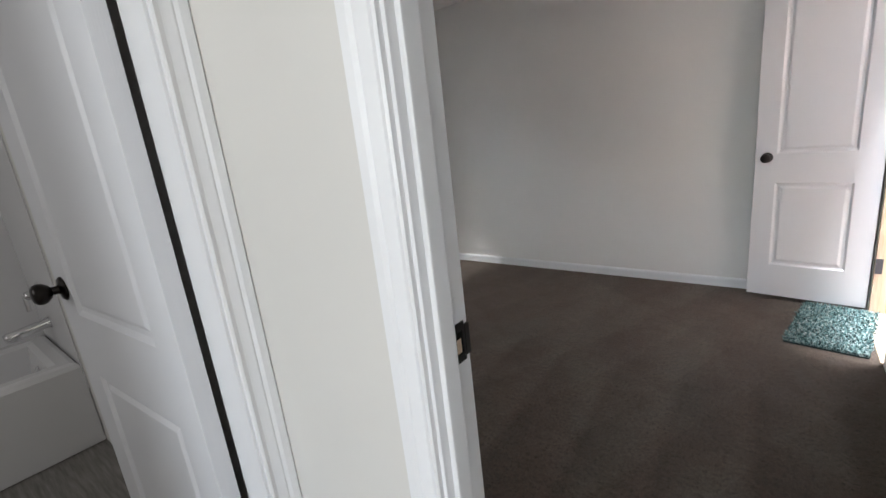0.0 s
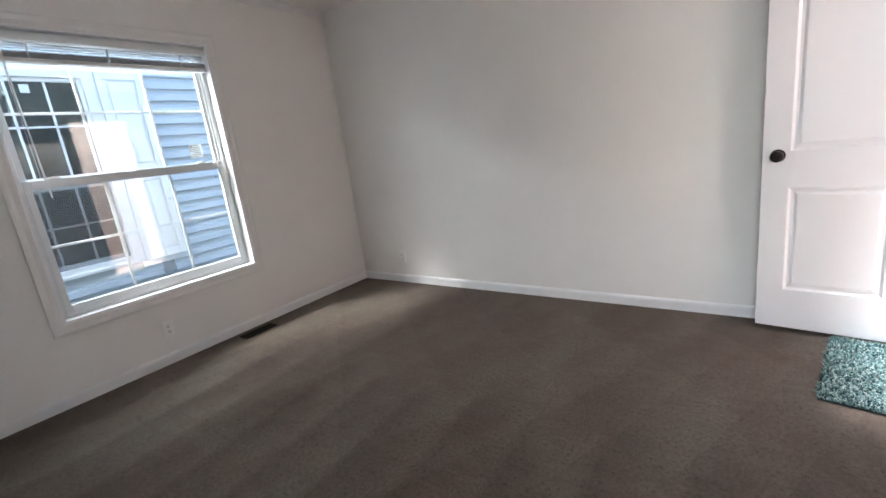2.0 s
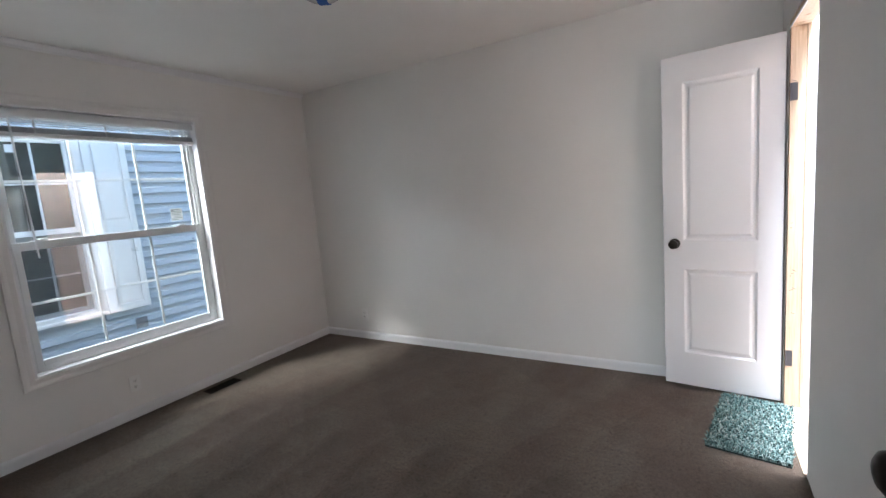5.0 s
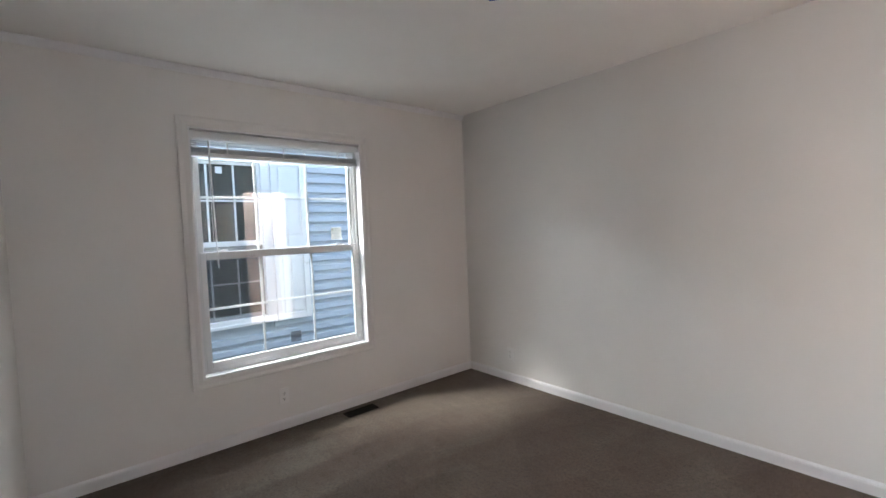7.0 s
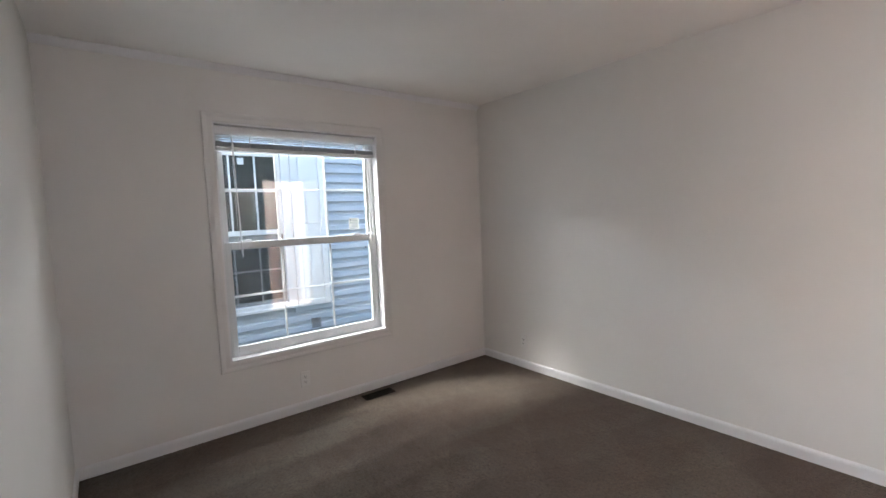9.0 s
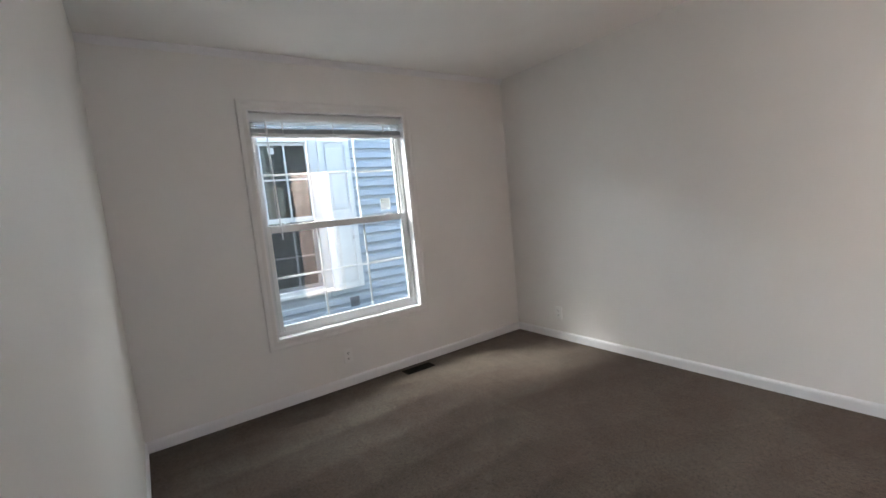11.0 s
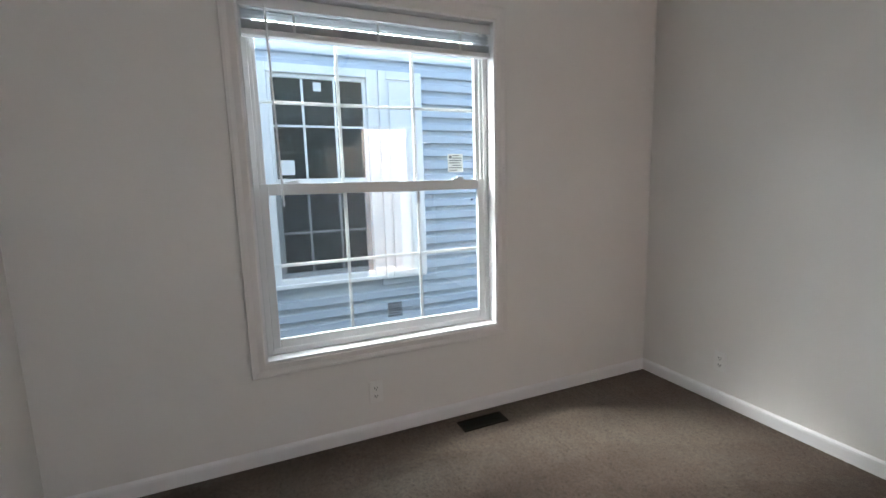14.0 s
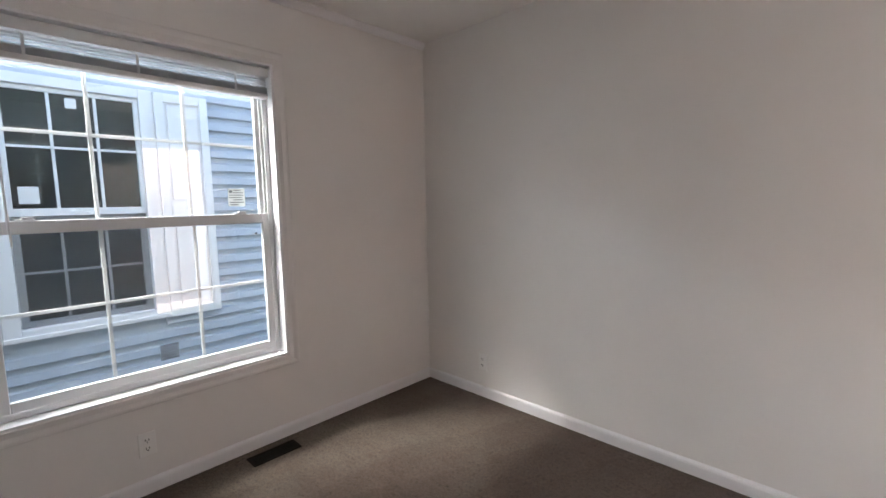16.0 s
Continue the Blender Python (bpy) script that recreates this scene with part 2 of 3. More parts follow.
# ---- mesh helpers ----
def box(bm, x0, x1, y0, y1, z0, z1, bevel=0.0):
    vs = [bm.verts.new(p) for p in ((x0, y0, z0), (x1, y0, z0), (x1, y1, z0), (x0, y1, z0), (x0, y0, z1), (x1, y0, z1), (x1, y1, z1), (x0, y1, z1))]
    fs = [bm.faces.new([vs[i] for i in q]) for q in ((3, 2, 1, 0), (4, 5, 6, 7), (0, 1, 5, 4), (1, 2, 6, 5), (2, 3, 7, 6), (3, 0, 4, 7))]
    if bevel:
        edges = list({e for f in fs for e in f.edges})
        bmesh.ops.bevel(bm, geom=edges, offset=bevel, segments=2, profile=0.6, affect="EDGES")
    return bm


def boxes(rows, bevel=0.0):
    bm = bmesh.new()
    for r in rows:
        box(bm, *r, bevel=bevel)
    return bm


def lathe(bm, profile, m, seg=28):
    """Turns (radius, height) points about the local z axis and places them by m."""
    rings = []
    for r, h in profile:
        if r < 1e-5:
            rings.append([bm.verts.new(m @ Vector((0, 0, h)))])
        else:
            rings.append([bm.verts.new(m @ Vector((r * math.cos(2 * math.pi * k / seg), r * math.sin(2 * math.pi * k / seg), h))) for k in range(seg)])
    for a, b in zip(rings, rings[1:]):
        for k in range(seg):
            j = (k + 1) % seg
            if len(a) == 1 and len(b) == 1:
                continue
            if len(a) == 1:
                bm.faces.new((a[0], b[k], b[j]))
            elif len(b) == 1:
                bm.faces.new((a[k], a[j], b[0]))
            else:
                bm.faces.new((a[k], a[j], b[j], b[k]))
    return bm


def sweep(bm, path, profile, m, closed):
    """Sweeps a profile of (outward, height) points round a path of mitred corners (u, v, du, dv) and places it by m."""
    rings = [[bm.verts.new(m @ Vector((u + o * du, v + o * dv, h))) for o, h in profile] for u, v, du, dv in path]
    n = len(profile)
    pairs = list(zip(rings, rings[1:])) + ([(rings[-1], rings[0])] if closed else [])
    for a, b in pairs:
        for k in range(n):
            j = (k + 1) % n
            bm.faces.new((a[k], a[j], b[j], b[k]))
    if not closed:
        bm.faces.new(rings[0][::-1])
        bm.faces.new(rings[-1])
    return bm


def mesh_of(name, bm, mat, smooth=False):
    bmesh.ops.recalc_face_normals(bm, faces=bm.faces)
    me = bpy.data.meshes.new(name)
    bm.to_mesh(me)
    bm.free()
    me.materials.append(mat)
    for p in me.polygons:
        p.use_smooth = smooth
    return me


def top(name, bm, mat, label, category, kind="", smooth=False, group=""):
    return tagged(new(name, mesh_of(name, bm, mat, smooth)), label, category, group, kind)


def empty(name, at, label, category, kind="", group=""):
    ob = new(name)
    ob.empty_display_size = 0.05
    ob.matrix_basis = at
    return tagged(ob, label, category, group, kind)


def part(name, bm, mat, parent, label="", smooth=False, kind=""):
    ob = new(name, mesh_of(name, bm, mat, smooth))
    ob.parent = parent
    return tagged(ob, label, "", "", kind)


def share(name, mesh, parent, m):
    ob = new(name, mesh)
    ob.parent = parent
    ob.matrix_basis = m
    return ob


# local frames: u along the wall, v up, w out of the wall
def on_west(x):
    return Matrix(((0, 0, 1, x), (1, 0, 0, 0), (0, 1, 0, 0), (0, 0, 0, 1)))


def on_north(y):
    return Matrix(((1, 0, 0, 0), (0, 0, -1, y), (0, 1, 0, 0), (0, 0, 0, 1)))


def on_south(y):
    return Matrix(((1, 0, 0, 0), (0, 0, 1, y), (0, 1, 0, 0), (0, 0, 0, 1)))


def on_east(x):
    return Matrix(((0, 0, -1, x), (1, 0, 0, 0), (0, 1, 0, 0), (0, 0, 0, 1)))


# ---- plan ----
XW, XE, YS, YN, ZC = -3.530, 0.272, 1.800, 4.972, 2.450
YH = 1.720                       # hall face of the south wall
XB = -0.915                      # hall face of the bathroom wall
DX0, DX1, DZ = -0.484, 0.235, 2.050     # bedroom doorway
OY0, OY1, OZ = 4.060, 4.735, 2.065      # unfinished doorway
WY0, WY1, WZ0, WZ1 = 2.640, 3.845, 0.482, 2.080   # window opening
XO = -3.690                      # outside face of the window wall

# ---- shell ----
top("floor", boxes([(XW - 0.1, XE + 0.09, YH + 0.04, YN + 0.1, -0.05, 0.0)]), M_CARPET, "taupe brown carpet with vacuum tracks across the bedroom", "floor", "structure")
top("hall_floor", boxes([(XB - 0.05, 1.2, -1.6, YH + 0.04, -0.05, -0.004)]), M_VPLANK, "grey vinyl plank floor of the hall", "floor", "structure")
top("bathroom_floor", boxes([(-3.6, XB - 0.05, -0.6, YH, -0.05, -0.006)]), M_VPLANK, "grey wood-look vinyl floor of the bathroom", "floor", "structure")
top("ceiling", boxes([(XO, XE + 0.09, YH, YN + 0.1, ZC, ZC + 0.12)]), M_CEIL, "flat white textured bedroom ceiling", "ceiling", "structure")
top("hall_ceiling", boxes([(XO, 1.3, -1.7, YH, ZC, ZC + 0.12)]), M_CEIL, "flat white hall and bathroom ceiling", "ceiling", "structure")
top("wall_west", boxes([(XO, XW, -0.7, WY0, -0.05, ZC), (XO, XW, WY1, YN + 0.1, -0.05, ZC), (XO, XW, WY0, WY1, -0.05, WZ0), (XO, XW, WY0, WY1, WZ1, ZC)]),
    M_WALL, "plain off-white wall round the window", "wall", "structure")
top("wall_north", boxes([(XW, XE + 0.4, YN, YN + 0.1, -0.05, ZC)]), M_WALL, "plain off-white wall behind the open door", "wall", "structure")
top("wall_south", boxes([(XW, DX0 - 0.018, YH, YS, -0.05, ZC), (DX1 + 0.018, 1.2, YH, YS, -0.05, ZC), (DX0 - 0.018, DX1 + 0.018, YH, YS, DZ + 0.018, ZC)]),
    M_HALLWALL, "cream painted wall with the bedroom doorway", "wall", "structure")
# the east wall: thin wallboard on raw studs
top("wall_east", boxes([(XE, XE + 0.09, YS, OY0, -0.05, ZC), (XE, XE + 0.09, OY1 + 0.04, YN, -0.05, ZC), (XE, XE + 0.09, OY0, OY1 + 0.04, OZ + 0.04, ZC)]),
    M_WALL, "plain off-white wall with an untrimmed doorway", "wall", "structure")
BY0, BY1 = 0.9335, 1.6565          # bathroom doorway
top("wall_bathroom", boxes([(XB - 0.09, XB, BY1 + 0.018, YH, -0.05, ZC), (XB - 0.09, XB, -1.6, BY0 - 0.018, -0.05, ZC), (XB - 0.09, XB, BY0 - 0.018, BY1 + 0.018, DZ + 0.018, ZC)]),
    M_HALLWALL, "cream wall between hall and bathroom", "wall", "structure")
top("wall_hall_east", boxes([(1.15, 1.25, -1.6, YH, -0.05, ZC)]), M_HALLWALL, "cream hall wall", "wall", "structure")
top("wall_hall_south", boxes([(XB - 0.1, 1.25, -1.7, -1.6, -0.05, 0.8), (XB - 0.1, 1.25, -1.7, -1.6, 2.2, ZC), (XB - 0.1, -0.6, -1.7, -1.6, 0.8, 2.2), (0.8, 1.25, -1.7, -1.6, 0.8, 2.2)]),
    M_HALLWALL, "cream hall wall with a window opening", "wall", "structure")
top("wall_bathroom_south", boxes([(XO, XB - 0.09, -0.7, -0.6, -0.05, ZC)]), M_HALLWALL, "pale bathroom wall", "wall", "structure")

# trims
BASE = [(0, 0), (0, 0.0125), (0.052, 0.0125), (0.062, 0.010), (0.069, 0.004), (0.072, 0)]
CASE = [(0.0, 0.0), (0.0, 0.010), (0.004, 0.0125), (0.010, 0.010), (0.013, 0.009), (0.030, 0.0125), (0.034, 0.0115), (0.040, 0.0155), (0.054, 0.0165), (0.0575, 0.013), (0.0575, 0.0)]


def baseboard(m, u0, u1, label):
    bm = bmesh.new()
    sweep(bm, [(u0, 0, 0, 1), (u1, 0, 0, 1)], BASE, m, False)
    return top("baseboard", bm, M_TRIM, label, "baseboard", "structure")


baseboard(on_west(XW), YS, YN, "white baseboard under the window wall")
baseboard(on_north(YN), XW + 0.0125, XE, "white baseboard along the plain wall")
baseboard(on_south(YS), XW + 0.0125, DX0 - 0.075, "white baseboard beside the bedroom doorway")
bm = bmesh.new()
sweep(bm, [(YS, ZC, 0, 1), (YN, ZC, 0, 1)], [(-0.042, 0.0), (-0.042, 0.006), (-0.030, 0.012), (-0.016, 0.026), (-0.008, 0.032), (0.0, 0.032), (0.0, 0.0)], on_west(XW), False)
top("trim", bm, M_TRIM, "narrow white crown moulding above the window", "moulding", "structure")


def ring(u0, u1, v0, v1):
    return [(u0, v0, -1, -1), (u1, v0, 1, -1), (u1, v1, 1, 1), (u0, v1, -1, 1)]


def arch(u0, u1, v1):
    return [(u0, 0.0, -1, 0), (u0, v1, -1, 1), (u1, v1, 1, 1), (u1, 0.0, 1, 0)]


# ---- bedroom window ----
window = empty("window_1", pose(0, 0, 0), "white vinyl double-hung window with grilles", "window", "structure")
bm = bmesh.new()
sweep(bm, ring(WY0, WY1, WZ0, WZ1), [(0.0, 0.0), (0.0, 0.011), (0.006, 0.014), (0.030, 0.012), (0.048, 0.017), (0.060, 0.017), (0.064, 0.012), (0.064, 0.0)], on_west(XW), True)
part("casing", bm, M_CASING, window, "off-white window casing")
# painted reveal of the opening
part("reveal", boxes([(XO + 0.02, XW + 0.010, WY0, WY1, WZ0 - 0.001, WZ0 + 0.010), (XO + 0.02, XW + 0.010, WY0, WY1, WZ1 - 0.010, WZ1 + 0.001),
                      (XO + 0.02, XW + 0.010, WY0 - 0.001, WY0 + 0.010, WZ0 + 0.010, WZ1 - 0.010), (XO + 0.02, XW + 0.010, WY1 - 0.010, WY1 + 0.001, WZ0 + 0.010, WZ1 - 0.010)]), M_TRIM, window)
FY0, FY1, FZ0, FZ1 = WY0 + 0.010, WY1 - 0.010, WZ0 + 0.010, WZ1 - 0.010


def frame_ring(x0, x1, y0, y1, z0, z1, side, bottom, head, bevel=0.003):
    bm = bmesh.new()
    for r in ((x0, x1, y0, y0 + side, z0, z1), (x0, x1, y1 - side, y1, z0, z1), (x0, x1, y0 + side, y1 - side, z0, z0 + bottom), (x0, x1, y0 + side, y1 - side, z1 - head, z1)):
        box(bm, *r, bevel=bevel)
    return bm


XF = -3.600
part("window_frame", frame_ring(XF - 0.055, XF + 0.005, FY0, FY1, FZ0, FZ1, 0.026, 0.030, 0.030), M_VINYL, window)
part("jamb_track", boxes([(XF - 0.020, XF - 0.008, FY1 - 0.040, FY1 - 0.026, 1.27, FZ1 - 0.03), (XF - 0.020, XF - 0.008, FY0 + 0.026, FY0 + 0.040, 1.27, FZ1 - 0.03)], 0.002), M_VINYL, window)
ZM = 1.262
UY0, UY1 = FY0 + 0.028, FY1 - 0.030
lower = part("lower_sash", frame_ring(XF - 0.024, XF + 0.004, UY0 - 0.002, UY1 + 0.004, FZ0 + 0.026, ZM + 0.026, 0.036, 0.044, 0.052, 0.004), M_VINYL, window)
upper = part("upper_sash", frame_ring(XF - 0.052, XF - 0.026, UY0, UY1, ZM - 0.016, FZ1 - 0.024, 0.030, 0.040, 0.036, 0.004), M_VINYL, window)
for z0, z1, x, sash in ((FZ0 + 0.07, ZM - 0.026, XF - 0.012, lower), (ZM + 0.024, FZ1 - 0.06, XF - 0.040, upper)):
    for dx in (0.0, 0.016):
        g = part("pane", boxes([(x + dx - 0.010, x + dx - 0.006, UY0 + 0.026, UY1 - 0.026, z0 - 0.004, z1 + 0.004)]), M_GLASS, sash, "clear glass pane")
        g.visible_shadow = False
for y in (3.057, 3.432):
    part("grille_bar", boxes([(XF - 0.0165, XF - 0.0085, y - 0.008, y + 0.008, FZ0 + 0.068, ZM - 0.024)], 0.002), M_VINYL, lower)
    part("grille_bar", boxes([(XF - 0.0445, XF - 0.0365, y - 0.008, y + 0.008, ZM + 0.022, FZ1 - 0.058)], 0.002), M_VINYL, upper)
part("grille_bar", boxes([(XF - 0.0155, XF - 0.0095, UY0 + 0.03, UY1 - 0.03, 0.902, 0.918)], 0.002), M_VINYL, lower)
part("grille_bar", boxes([(XF - 0.0435, XF - 0.0375, UY0 + 0.03, UY1 - 0.03, 1.642, 1.658)], 0.002), M_VINYL, upper)
for y in (2.82, 3.66):
    part("sash_lock", boxes([(XF - 0.022, XF + 0.002, y - 0.030, y + 0.030, ZM + 0.0265, ZM + 0.034), (XF - 0.015, XF + 0.012, y - 0.010, y + 0.026, ZM + 0.034, ZM + 0.041)], 0.002), M_VINYL, window)
for z in (1.18, 1.93):
    bm = bmesh.new()
    lathe(bm, [(0.0, 0.002), (0.006, 0.002), (0.006, 0.0)], on_west(XF + 0.0005 if z < 1.5 else XF - 0.0295) @ pose(3.735, z, 0), 12)
    part("plug", bm, M_HINGE, window)

# ---- blind ----
blind = empty("window_blind", pose(0, 0, WZ1 - 0.02), "raised white mini blind at the head of the window", "blind")
blind_z = WZ1 - 0.02


def bpart(name, rows, mat=None, bevel=0.0):
    return part(name, boxes([(a, b, c, d, e - blind_z, f - blind_z) for a, b, c, d, e, f in rows], bevel), mat or M_BLIND, blind)


bpart("headrail", [(XF + 0.010, XF + 0.036, WY0 + 0.016, WY1 - 0.016, WZ1 - 0.052, WZ1 - 0.012)], None, 0.004)
bpart("valance", [(XF + 0.053, XF + 0.057, WY0 + 0.013, WY1 - 0.013, WZ1 - 0.066, WZ1 - 0.024)], None, 0.0015)
slat = mesh_of("slat", boxes([(XF + 0.014, XF + 0.048, WY0 + 0.02, WY1 - 0.02, -0.0006, 0.0006)]), M_SLAT)
for k in range(3):
    share("slat", slat, blind, pose(0, 0, WZ1 - 0.076 - 0.013 * k - blind_z))
for k in range(12):
    share("slat", slat, blind, pose(0, 0, WZ1 - 0.118 - 0.0026 * k - blind_z))
bpart("bottom_rail", [(XF + 0.010, XF + 0.052, WY0 + 0.018, WY1 - 0.018, WZ1 - 0.178, WZ1 - 0.150)], None, 0.009)
for y in (2.87, 3.24, 3.66):
    bpart("ladder_tape", [(XF + 0.0505, XF + 0.0525, y - 0.005, y + 0.005, WZ1 - 0.158, WZ1 - 0.07)], None, 0.0)
    bpart("rail_button", [(XF + 0.0515, XF + 0.0545, y + 0.010, y + 0.018, WZ1 - 0.174, WZ1 - 0.166)], M_PLATE, 0.001)
bm = bmesh.new()
lathe(bm, [(0.0, 0.0), (0.0045, 0.002), (0.0045, 0.82), (0.003, 0.835), (0.0, 0.835)], pose(XF + 0.062, 2.772, 1.185 - blind_z, 0, 0, 0) @ pose(0, 0, 0, 1.2, 0, 0), 6)
part("wand", bm, M_BLIND, blind, "slim clear tilt wand")
for dy in (0.0, 0.012):
    bm = bmesh.new()
    lathe(bm, [(0.0012, 0.0), (0.0012, 0.80)], pose(XF + 0.058, 2.752 + dy, 1.24 - 0.02 * dy / 0.012 - blind_z), 5)
    part("lift_cord", bm, M_BLIND, blind)

# ---- stickers on the glass ----


def sticker(x, y0, y1, z0, z1, rows, label, ground):
    ob = top("window_sticker", boxes([(x, x + 0.0006, y0, y1, z0, z1)]), ground, label, "sticker")
    n = len(rows)
    for k, (a, b) in enumerate(rows):
        z = z1 - (k + 0.7) * (z1 - z0) / (n + 0.4)
        part("print_bar", boxes([(x + 0.0007, x + 0.0012, y0 + a * (y1 - y0), y0 + b * (y1 - y0), z - 0.0026, z + 0.0026)]), M_STICK, ob)
    return ob


st = sticker(XF - 0.0295, 3.612, 3.700, 1.330, 1.424, [(0.32, 0.75), (0.30, 0.92), (0.08, 0.90), (0.06, 0.80), (0.30, 0.85), (0.08, 0.92), (0.10, 0.60)], "pale energy label with small dark print on the upper pane", M_LABEL)
bm = bmesh.new()
lathe(bm, [(0.0, 0.001), (0.009, 0.001), (0.009, 0.0)], on_west(XF - 0.0288) @ pose(3.627, 1.408, 0), 12)
part("mark", bm, M_STICK, st)
sticker(XF - 0.0015, 3.238, 3.318, 0.590, 0.668, [(0.05, 0.95), (0.08, 0.9), (0.08, 0.92), (0.05, 0.95), (0.1, 0.8), (0.05, 0.95)], "small clear label with dark print on the lower pane", M_CLEAR)

# ---- outlets ----


def outlet(m, label):
    ob = empty("wall_outlet", m, label, "outlet", group="wall outlets")
    part("cover_plate", boxes([(-0.035, 0.035, -0.057, 0.057, 0.0, 0.0065)], 0.003), M_PLATE, ob)
    for v in (-0.020, 0.020):
        r = part("receptacle", boxes([(-0.0165, 0.0165, v - 0.0135, v + 0.0135, 0.0045, 0.0085)], 0.001), M_PLATE, ob)
        for u, hh in ((-0.0065, 0.0045), (0.0065, 0.0036)):
            # no hole is cut: a near-black block paints the slot's shade
            part("slot", boxes([(u - 0.0017, u + 0.0017, v + 0.002 - hh, v + 0.002 + hh, 0.0080, 0.0089)]), M_HOLESHADE, r)
        bm = bmesh.new()
        lathe(bm, [(0.0, 0.0089), (0.0030, 0.0089), (0.0030, 0.0080)], pose(0, v - 0.0085, 0), 10)
        part("slot", bm, M_HOLESHADE, r)
    bm = bmesh.new()
    lathe(bm, [(0.0, 0.0076), (0.003, 0.0074), (0.003, 0.0060)], pose(0, 0, 0), 10)
    part("screw", bm, M_PLATE, ob)
    return ob


outlet(on_west(XW) @ pose(3.137, 0.238, 0), "white duplex outlet on the wall under the window")
outlet(on_south(YS) @ pose(-1.83, 0.46, 0), "white duplex outlet on the wall beside the doorway")
outlet(on_north(YN) @ pose(-3.003, 0.243, 0), "white duplex outlet low on the plain wall")

# ---- floor register ----
reg = empty("floor_register", pose(-3.405, 3.678, 0.0) @ Matrix.Diagonal((0.84, 0.92, 1, 1)), "dark brown metal floor register in the carpet", "vent")
part("frame", boxes([(-0.060, -0.046, -0.142, 0.142, 0.0, 0.006), (0.046, 0.060, -0.142, 0.142, 0.0, 0.006), (-0.046, 0.046, -0.142, -0.128, 0.0, 0.006), (-0.046, 0.046, 0.128, 0.142, 0.0, 0.006)], 0.002), M_REG, reg)
# flat near-black sheet painting the shade below the louvers
part("duct_shade", boxes([(-0.046, 0.046, -0.128, 0.128, 0.0005, 0.0012)]), M_HOLESHADE, reg)
sl = mesh_of("louver", boxes([(-0.045, 0.045, -0.0016, 0.0016, 0.0015, 0.0052)]), M_REG)
for k in range(20):
    share("louver", sl, reg, pose(0, -0.121 + 0.01274 * k, 0))
part("divider", boxes([(-0.002, 0.002, -0.128, 0.128, 0.002, 0.0056)]), M_REG, reg)

# ---- doors ----


def leaf_mesh(w, h, t, stile, panels):
    """A moulded door leaf: local x from the hinge edge, y thickness (front face at 0, back at t), z up."""
    bm = bmesh.new()
    xs = [0, stile, w - stile, w]
    zs = [0] + [z for p in panels for z in p] + [h]
    for y, s in ((0.0, 1), (t, -1)):
        for i in range(3):
            for k in range(len(zs) - 1):
                x0, x1, z0, z1 = xs[i], xs[i + 1], zs[k], zs[k + 1]
                if i == 1 and k % 2 == 1:
                    rings = []
                    for o, d in ((0, 0), (0.004, 0.003), (0.012, 0.0085), (0.024, 0.0090), (0.036, 0.0035), (0.040, 0.003)):
                        rings.append([bm.verts.new((a, y + s * d, b)) for a, b in ((x0 + o, z0 + o), (x1 - o, z0 + o), (x1 - o, z1 - o), (x0 + o, z1 - o))])
                    for a, b in zip(rings, rings[1:]):
                        for q in range(4):
                            bm.faces.new((a[q], a[(q + 1) % 4], b[(q + 1) % 4], b[q]))
                    bm.faces.new(rings[-1])
                else:
                    bm.faces.new([bm.verts.new(p) for p in ((x0, y, z0), (x1, y, z0), (x1, y, z1), (x0, y, z1))])
    for q in (((0, 0, 0), (0, t, 0), (0, t, h), (0, 0, h)), ((w, 0, 0), (w, t, 0), (w, t, h), (w, 0, h)), ((0, 0, 0), (w, 0, 0), (w, t, 0), (0, t, 0)), ((0, 0, h), (w, 0, h), (w, t, h), (0, t, h))):
        bm.faces.new([bm.verts.new(p) for p in q])
    bmesh.ops.remove_doubles(bm, verts=bm.verts, dist=0.0001)
    return bm


def knob_set(leaf, x, z, t, both=True):
    for y, a in ((0.0, 90),) + (((t, -90),) if both else ()):
        bm = bmesh.new()
        lathe(bm, [(0.0, 0.0), (0.032, 0.0), (0.032, 0.004), (0.028, 0.008), (0.014, 0.010), (0.011, 0.014), (0.011, 0.026)], pose(x, y, z, a), 32)
        k = part("rosette", bm, M_BRONZE, leaf, "oil-rubbed bronze rosette", True)
        bm = bmesh.new()
        lathe(bm, [(0.011, 0.026), (0.018, 0.030), (0.026, 0.040), (0.0285, 0.050), (0.026, 0.060), (0.018, 0.066), (0.006, 0.068), (0.0, 0.0675)], pose(x, y, z, a), 32)
        part("knob", bm, M_BRONZE, k, "", True)
    part("latch_plate", boxes([(x + 0.0598, x + 0.0625, t / 2 - 0.0125, t / 2 + 0.0125, z - 0.028, z + 0.028)], 0.001), M_BRONZE, leaf)


def hinge(parent, m):
    part("hinge", boxes([(-0.032, 0.0, -0.0012, 0.0012, -0.045, 0.045)], 0.0), M_HINGE, parent, "dark steel hinge").matrix_basis = m


PAN2 = ((0.215, 0.755), (0.935, 1.875))
# unfinished doorway's door, standing open along the plain wall
d3 = empty("door_3", Matrix.Translation((0.262, 4.760, 0.027)) @ pose(0, 0, 0, 0, 0, 180 - 6.9), "white two-panel door standing open over the rug", "door", "structure")
leaf = part("leaf", leaf_mesh(0.598, 2.030, 0.035, 0.112, PAN2), M_DOOR, d3, "white moulded two-panel door leaf")
leaf.matrix_basis = pose(0, -0.035, 0)
knob_set(leaf, 0.535, 0.915, 0.035)

